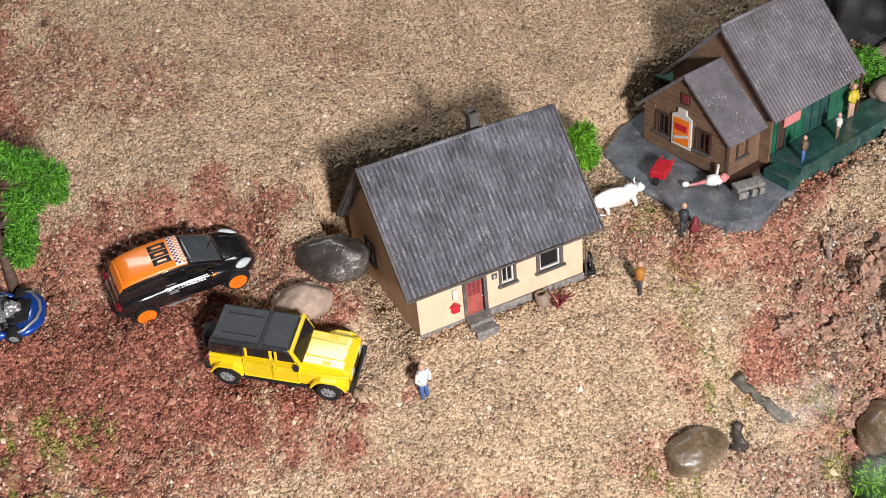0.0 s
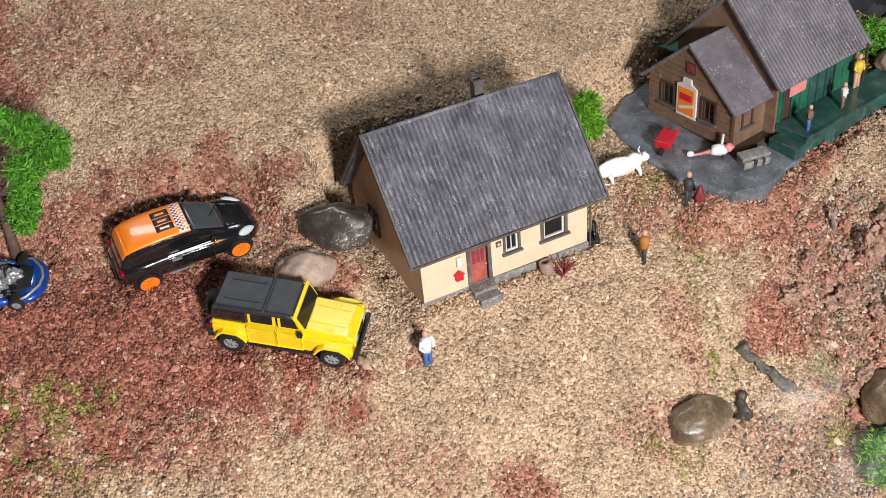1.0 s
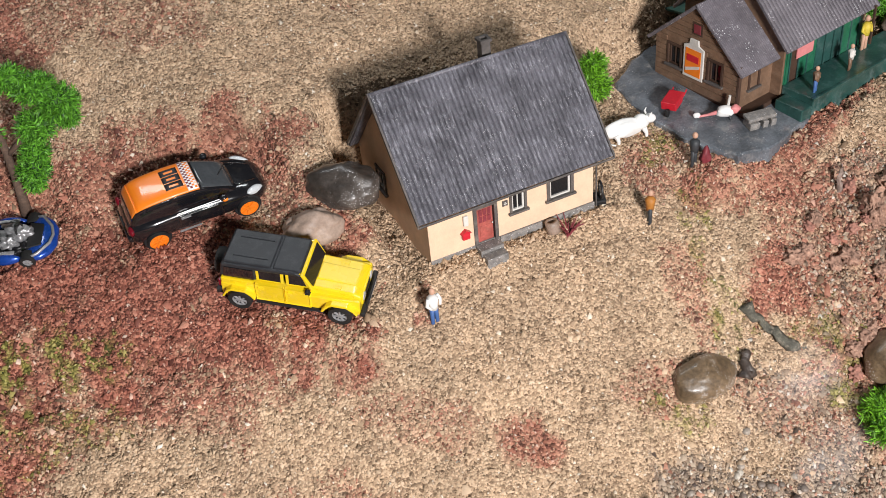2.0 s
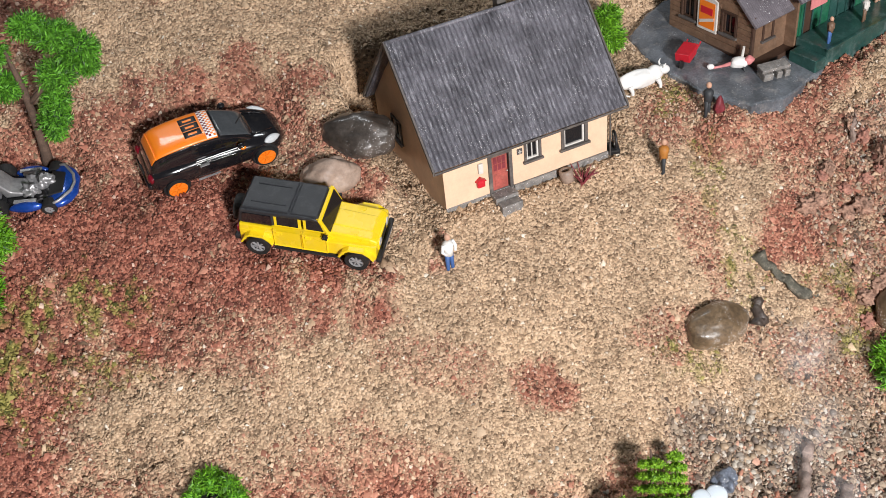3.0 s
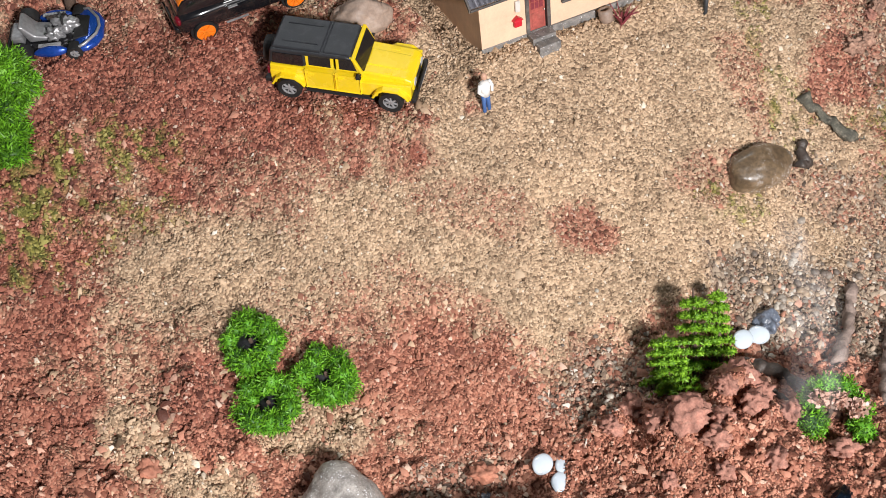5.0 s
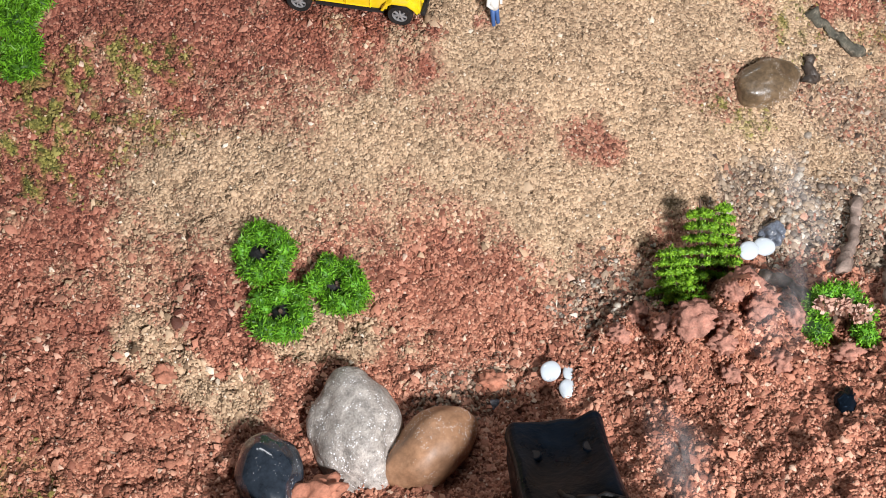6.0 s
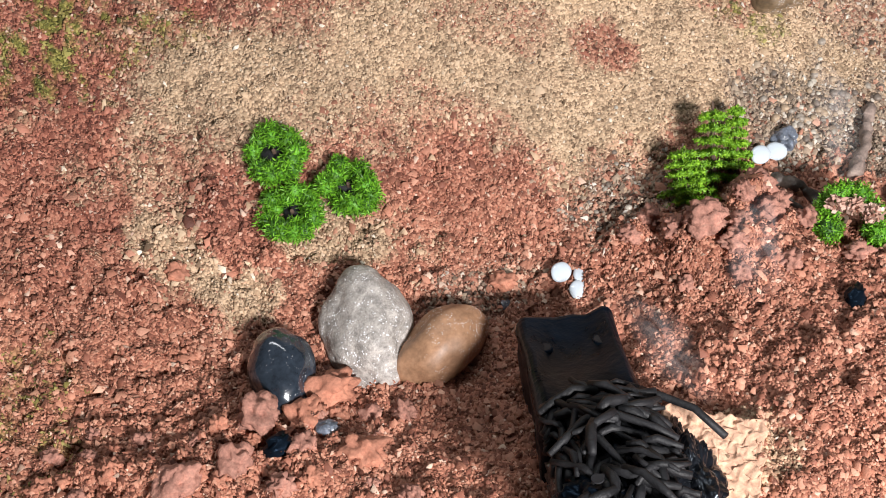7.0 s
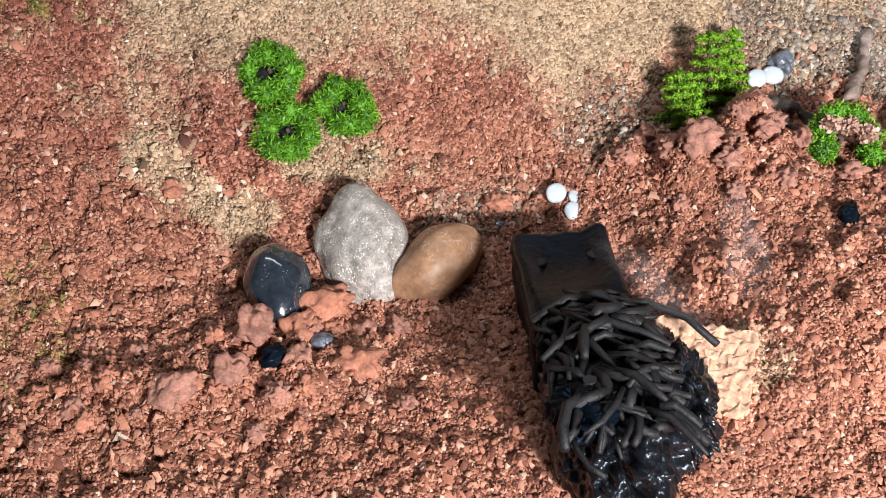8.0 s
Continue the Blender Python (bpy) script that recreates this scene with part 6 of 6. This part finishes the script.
def leaf_tree(name, base, trunk, lumps, label, count, seed, mat=LEAF_D):
    t = thing(name, cm_pose(*base), label, "tree")
    bm = None
    for pts, radii in trunk:
        bm = tube(pts, radii, 9, bm)
    part("trunk", bm, BARK, t, smooth=True)
    part("inner_foliage", core(lumps, 0.66, seed), mat, t, smooth=True)
    flock("crown", lumps, int(count * 1.7), 0.26, mat, t, seed, 0.2)


def fir(x, y, h, seed, wide, lean, side):
    z = ground_at(x, y)
    f = thing("fir_tree", cm_pose(x, y, z, -lean, side, -25), "light green model fir with tiered branches, leaning uphill", "fir tree", "firs beside the pebbles")
    part("trunk", tube([(0, 0, -0.6), (0, 0, h * 0.5), (0, 0, h * 0.96)], [0.15, 0.11, 0.04], 8), BARK, f)
    rng = random.Random(seed)
    tiers = 6
    for k in range(tiers):
        zz = h * (0.16 + 0.78 * k / tiers)
        rad = wide * (1 - 0.72 * k / tiers)
        lumps = []
        for i in range(9):
            a = i * math.tau / 9 + k * 0.5 + rng.uniform(-0.3, 0.3)
            ext = rad * rng.uniform(0.7, 1.15)
            for q, w in ((0.3, 0.17), (0.6, 0.2), (0.92, 0.17)):
                lumps.append(((math.cos(a) * ext * q, math.sin(a) * ext * q, zz - ext * q * 0.12 + rng.uniform(-0.05, 0.05)), (w, w, 0.11)))
        lumps.append(((0, 0, zz + 0.1), (0.12, 0.12, 0.16)))
        tier = part("branch_tier", core(lumps, 0.8, seed), FIRLEAF, f, smooth=True)
        flock("needle_cover", lumps, 1600, 0.13, FIRLEAF, tier, seed * 10 + k, 0.35)


def plants():
    round_bush(-14.45, -6.0, 1.45, 1)
    round_bush(-14.75, -8.15, 1.5, 2)
    round_bush(-12.15, -8.15, 1.4, 3)
    fir(1.7, -14.9, 3.9, 1, 1.2, 46, 4)
    fir(0.4, -15.1, 2.9, 2, 1.25, 44, -4)
    fir(3.25, -14.4, 3.5, 3, 0.65, 44, 4)
    # crown lumps are relative to the foot of the trunk
    leaf_tree("leafy_tree", (-16.0, 10.4, ground_at(-16.0, 10.4) - 0.1), [([(0, 0, -0.1), (0.12, 0, 1.2), (0.18, -0.05, 2.6), (0.2, -0.07, 4.4), (0.05, -0.1, 6.4)], [0.3, 0.24, 0.2, 0.17, 0.07]), ([(0.2, -0.07, 3.6), (1.0, -0.4, 4.3), (1.9, -0.7, 5.0), (2.9, -1.1, 6.0)], [0.14, 0.12, 0.09, 0.04]), ([(0.15, 0, 1.9), (0.6, -0.2, 2.4), (1.0, -0.4, 2.9)], [0.1, 0.08, 0.05])],
              [((-0.5, 0.15, 4.6), (0.8, 0.6, 0.65)), ((1.85, -0.7, 4.95), (0.85, 0.65, 0.75)), ((1.05, -0.4, 2.7), (0.72, 0.6, 0.7)), ((1.4, -0.5, 3.6), (0.6, 0.5, 0.6)), ((3.0, -1.1, 5.95), (0.9, 0.7, 0.75)), ((2.2, -0.8, 6.8), (0.9, 0.7, 0.6)), ((3.2, -1.1, 5.1), (0.5, 0.4, 0.45)), ((1.3, -0.5, 7.4), (0.8, 0.6, 0.5)), ((-0.7, 0.2, 6.3), (0.85, 0.7, 0.6)), ((-1.4, 0.3, 5.2), (0.7, 0.6, 0.5)), ((0.9, -0.4, 2.0), (0.45, 0.4, 0.4))], "model tree with green flock crown and bare trunk", 13000, 5)
    leaf_tree("leafy_tree", (-20.4, 6.4, ground_at(-20.4, 6.4) - 0.1), [([(0, 0, 0), (0.1, 0, 1.0), (0.2, -0.1, 2.0)], [0.25, 0.2, 0.12])],
              [((0.6, -0.3, 2.4), (1.3, 0.9, 0.9)), ((1.2, -0.6, 1.6), (0.9, 0.7, 0.8)), ((0.3, -0.9, 0.9), (1.0, 0.7, 0.7)), ((0.0, -1.4, -0.1), (0.9, 0.7, 0.6)), ((-0.3, -2.0, -0.6), (0.9, 0.7, 0.5)), ((-0.8, -0.5, 1.5), (1.1, 0.9, 1.0))], "low model tree with bright green flock crown", 8000, 6, LEAF)
    leaf_tree("garden_bush", (12.0, 5.6, ground_at(12.0, 5.6)), [([(0, 0, -0.2), (0, 0, 0.9)], [0.14, 0.08])], [((0, 0, 1.0), (0.95, 0.8, 1.0)), ((0.25, -0.1, 1.9), (0.7, 0.6, 0.6)), ((0.45, -0.3, 0.6), (0.7, 0.5, 0.6))], "bright green bush behind the cottage", 5000, 7, LEAF)
    leaf_tree("edge_bush", (16.9, -12.4, ground_at(16.9, -12.4)), [([(0, 0, -0.3), (0, 0, 0.9)], [0.16, 0.1])], [((0, 0, 0.8), (1.2, 1.0, 0.8)), ((-0.5, -0.8, 0.5), (1.0, 0.8, 0.7)), ((0.8, -0.2, 1.2), (0.9, 0.8, 0.7)), ((0.3, -1.5, 0.4), (1.0, 0.8, 0.6))], "bright green bush at the foot of the bank", 5500, 8, LEAF)
    leaf_tree("porch_bush", (29.9, 4.1, ground_at(29.9, 4.1)), [([(0, 0, -0.3), (0, 0, 0.9)], [0.16, 0.1])], [((0, 0, 1.0), (1.1, 0.9, 0.9)), ((0.6, -0.3, 0.5), (0.8, 0.7, 0.6))], "dark green bush behind the porch", 3500, 9, LEAF_D)
    x, y = 4.85, -19.1
    f = thing("flowering_bush", cm_pose(x, y, ground_at(x, y), 15, 0, 0), "green bush with pale pink blossoms", "bush")
    part("trunk", tube([(0, 0, -0.3), (0, 0, 0.8)], [0.18, 0.1], 8), BARK, f)
    lumps = [((0.2, 0.9, 1.1), (0.8, 0.5, 0.5)), ((0.95, 0.5, 1.0), (0.5, 0.6, 0.5)), ((1.05, -0.3, 0.9), (0.5, 0.7, 0.5)), ((0.7, -1.1, 0.7), (0.5, 0.6, 0.45)), ((-0.9, -0.1, 0.8), (0.6, 0.6, 0.45)), ((-0.4, 0.7, 0.9), (0.5, 0.5, 0.45))]
    part("inner_foliage", core(lumps, 0.75, 4), LEAF_D, f, smooth=True)
    flock("foliage", lumps, 7500, 0.15, LEAF, f, 31)
    flock("blossom", [((-0.35, 0.55, 1.35), (0.3, 0.3, 0.25)), ((0.3, 0.15, 1.3), (0.35, 0.3, 0.25)), ((0.75, -0.45, 1.25), (0.4, 0.35, 0.25))], 500, 0.2, BLOSSOM, f, 32, 0.9)


# ---- thin mist that drifts over the stones ----
def mist_material():
    m, nt, p = nodes_of("thin_mist")
    nt.nodes.remove(p)
    out = nt.nodes["Material Output"]
    tr, df, mx = nt.nodes.new("ShaderNodeBsdfTransparent"), nt.nodes.new("ShaderNodeBsdfDiffuse"), nt.nodes.new("ShaderNodeMixShader")
    df.inputs["Color"].default_value = (0.85, 0.86, 0.9, 1)
    co = nt.nodes.new("ShaderNodeTexCoord")
    sp = nt.nodes.new("ShaderNodeTexGradient")
    sp.gradient_type = "SPHERICAL"
    mp = nt.nodes.new("ShaderNodeMapping")
    mp.inputs["Scale"].default_value = (36.0, 62.0, 40.0)
    wire(nt, co, "Object", mp, "Vector")
    wire(nt, mp, "Vector", sp, "Vector")
    n = noise_node(nt, 90, 5.0, 0.65, co)
    r = ramp(nt, [(0.35, (0, 0, 0)), (0.75, (1, 1, 1))])
    wire(nt, n, "Fac", r, "Fac")
    a = nt.nodes.new("ShaderNodeMath")
    a.operation = "MULTIPLY"
    wire(nt, sp, "Fac", a, 0)
    wire(nt, r, "Color", a, 1)
    b = nt.nodes.new("ShaderNodeMath")
    b.operation = "MULTIPLY"
    b.inputs[1].default_value = 0.24
    wire(nt, a, 0, b, 0)
    wire(nt, b, 0, mx, "Fac")
    wire(nt, tr, "BSDF", mx, 1)
    tl, both = nt.nodes.new("ShaderNodeBsdfTranslucent"), nt.nodes.new("ShaderNodeAddShader")
    tl.inputs["Color"].default_value = (0.85, 0.86, 0.9, 1)
    wire(nt, df, "BSDF", both, 0)
    wire(nt, tl, "BSDF", both, 1)
    wire(nt, both, "Shader", mx, 2)
    wire(nt, mx, "Shader", out, "Surface")
    return m


def wisp(seed):
    """A thin curled veil of mist."""
    b = bmesh.new()
    bmesh.ops.create_grid(b, x_segments=20, y_segments=14, size=1)
    for v in b.verts:
        v.co = Vector((v.co.x * 2.8, v.co.y * 1.6, 0.5 * noise.noise(Vector((v.co.x * 1.3, v.co.y * 1.3, seed)))))
    ob = part("mist_wisp", b, MIST, smooth=True)
    ob.visible_shadow = False
    return tagged(ob, "thin pale drifting wisp of mist", "mist", "drifting mist")


PEBBLE_MATS = [surface("pebble_%s" % n, c, 0.5, coarse=200, vary=0.3, bump=0.2) for n, c in (("grey", (0.31, 0.265, 0.22)), ("tan", (0.38, 0.28, 0.19)), ("dark", (0.17, 0.135, 0.11)), ("pale", (0.5, 0.45, 0.38)))]
MIST = mist_material()
cream_house()
yard_things()
brown_house()
slate_terrace()
off_roader()
hatchback()
kart()
figures()
stones()
wood()
charred_block()
plants()
build_ground()
build_grains()
WISPS = [wisp(k) for k in range(4)]


def motions():
    # each wisp drifts slowly and turns a little: seconds, centimetres, turn
    tracks = [
        ((0.0, 14.5, -9.5, -4.0, 0), (2.5, 12.5, -11.5, -5.0, 20), (4.0, 10.0, -12.5, -6.0, 45), (6.0, 7.0, -13.5, -6.0, 60), (8.0, 9.5, -16.0, -6.5, 80)),
        ((0.0, 17.0, -13.0, -6.0, 10), (3.8, 8.0, -15.5, -6.2, 30), (6.2, 5.5, -16.6, -5.8, 50), (8.0, 7.5, -17.0, -6.0, 75)),
        ((0.0, 9.0, -19.0, -6.5, 0), (4.0, 6.5, -18.5, -6.5, 20), (6.5, 1.5, -19.0, -6.5, 35), (8.0, -2.0, -22.5, -6.8, 55)),
        ((0.0, -5.5, -24.0, -5.5, 60), (6.0, -5.0, -23.0, -5.2, 75), (7.0, -5.8, -22.6, -5.0, 90), (8.0, -6.6, -23.4, -5.0, 105)),
    ]
    for ob, rows in zip(WISPS, tracks):
        walk(ob, [(t, cm_pose(x, y, z, 38, 0, turn)) for t, x, y, z, turn in rows])


motions()
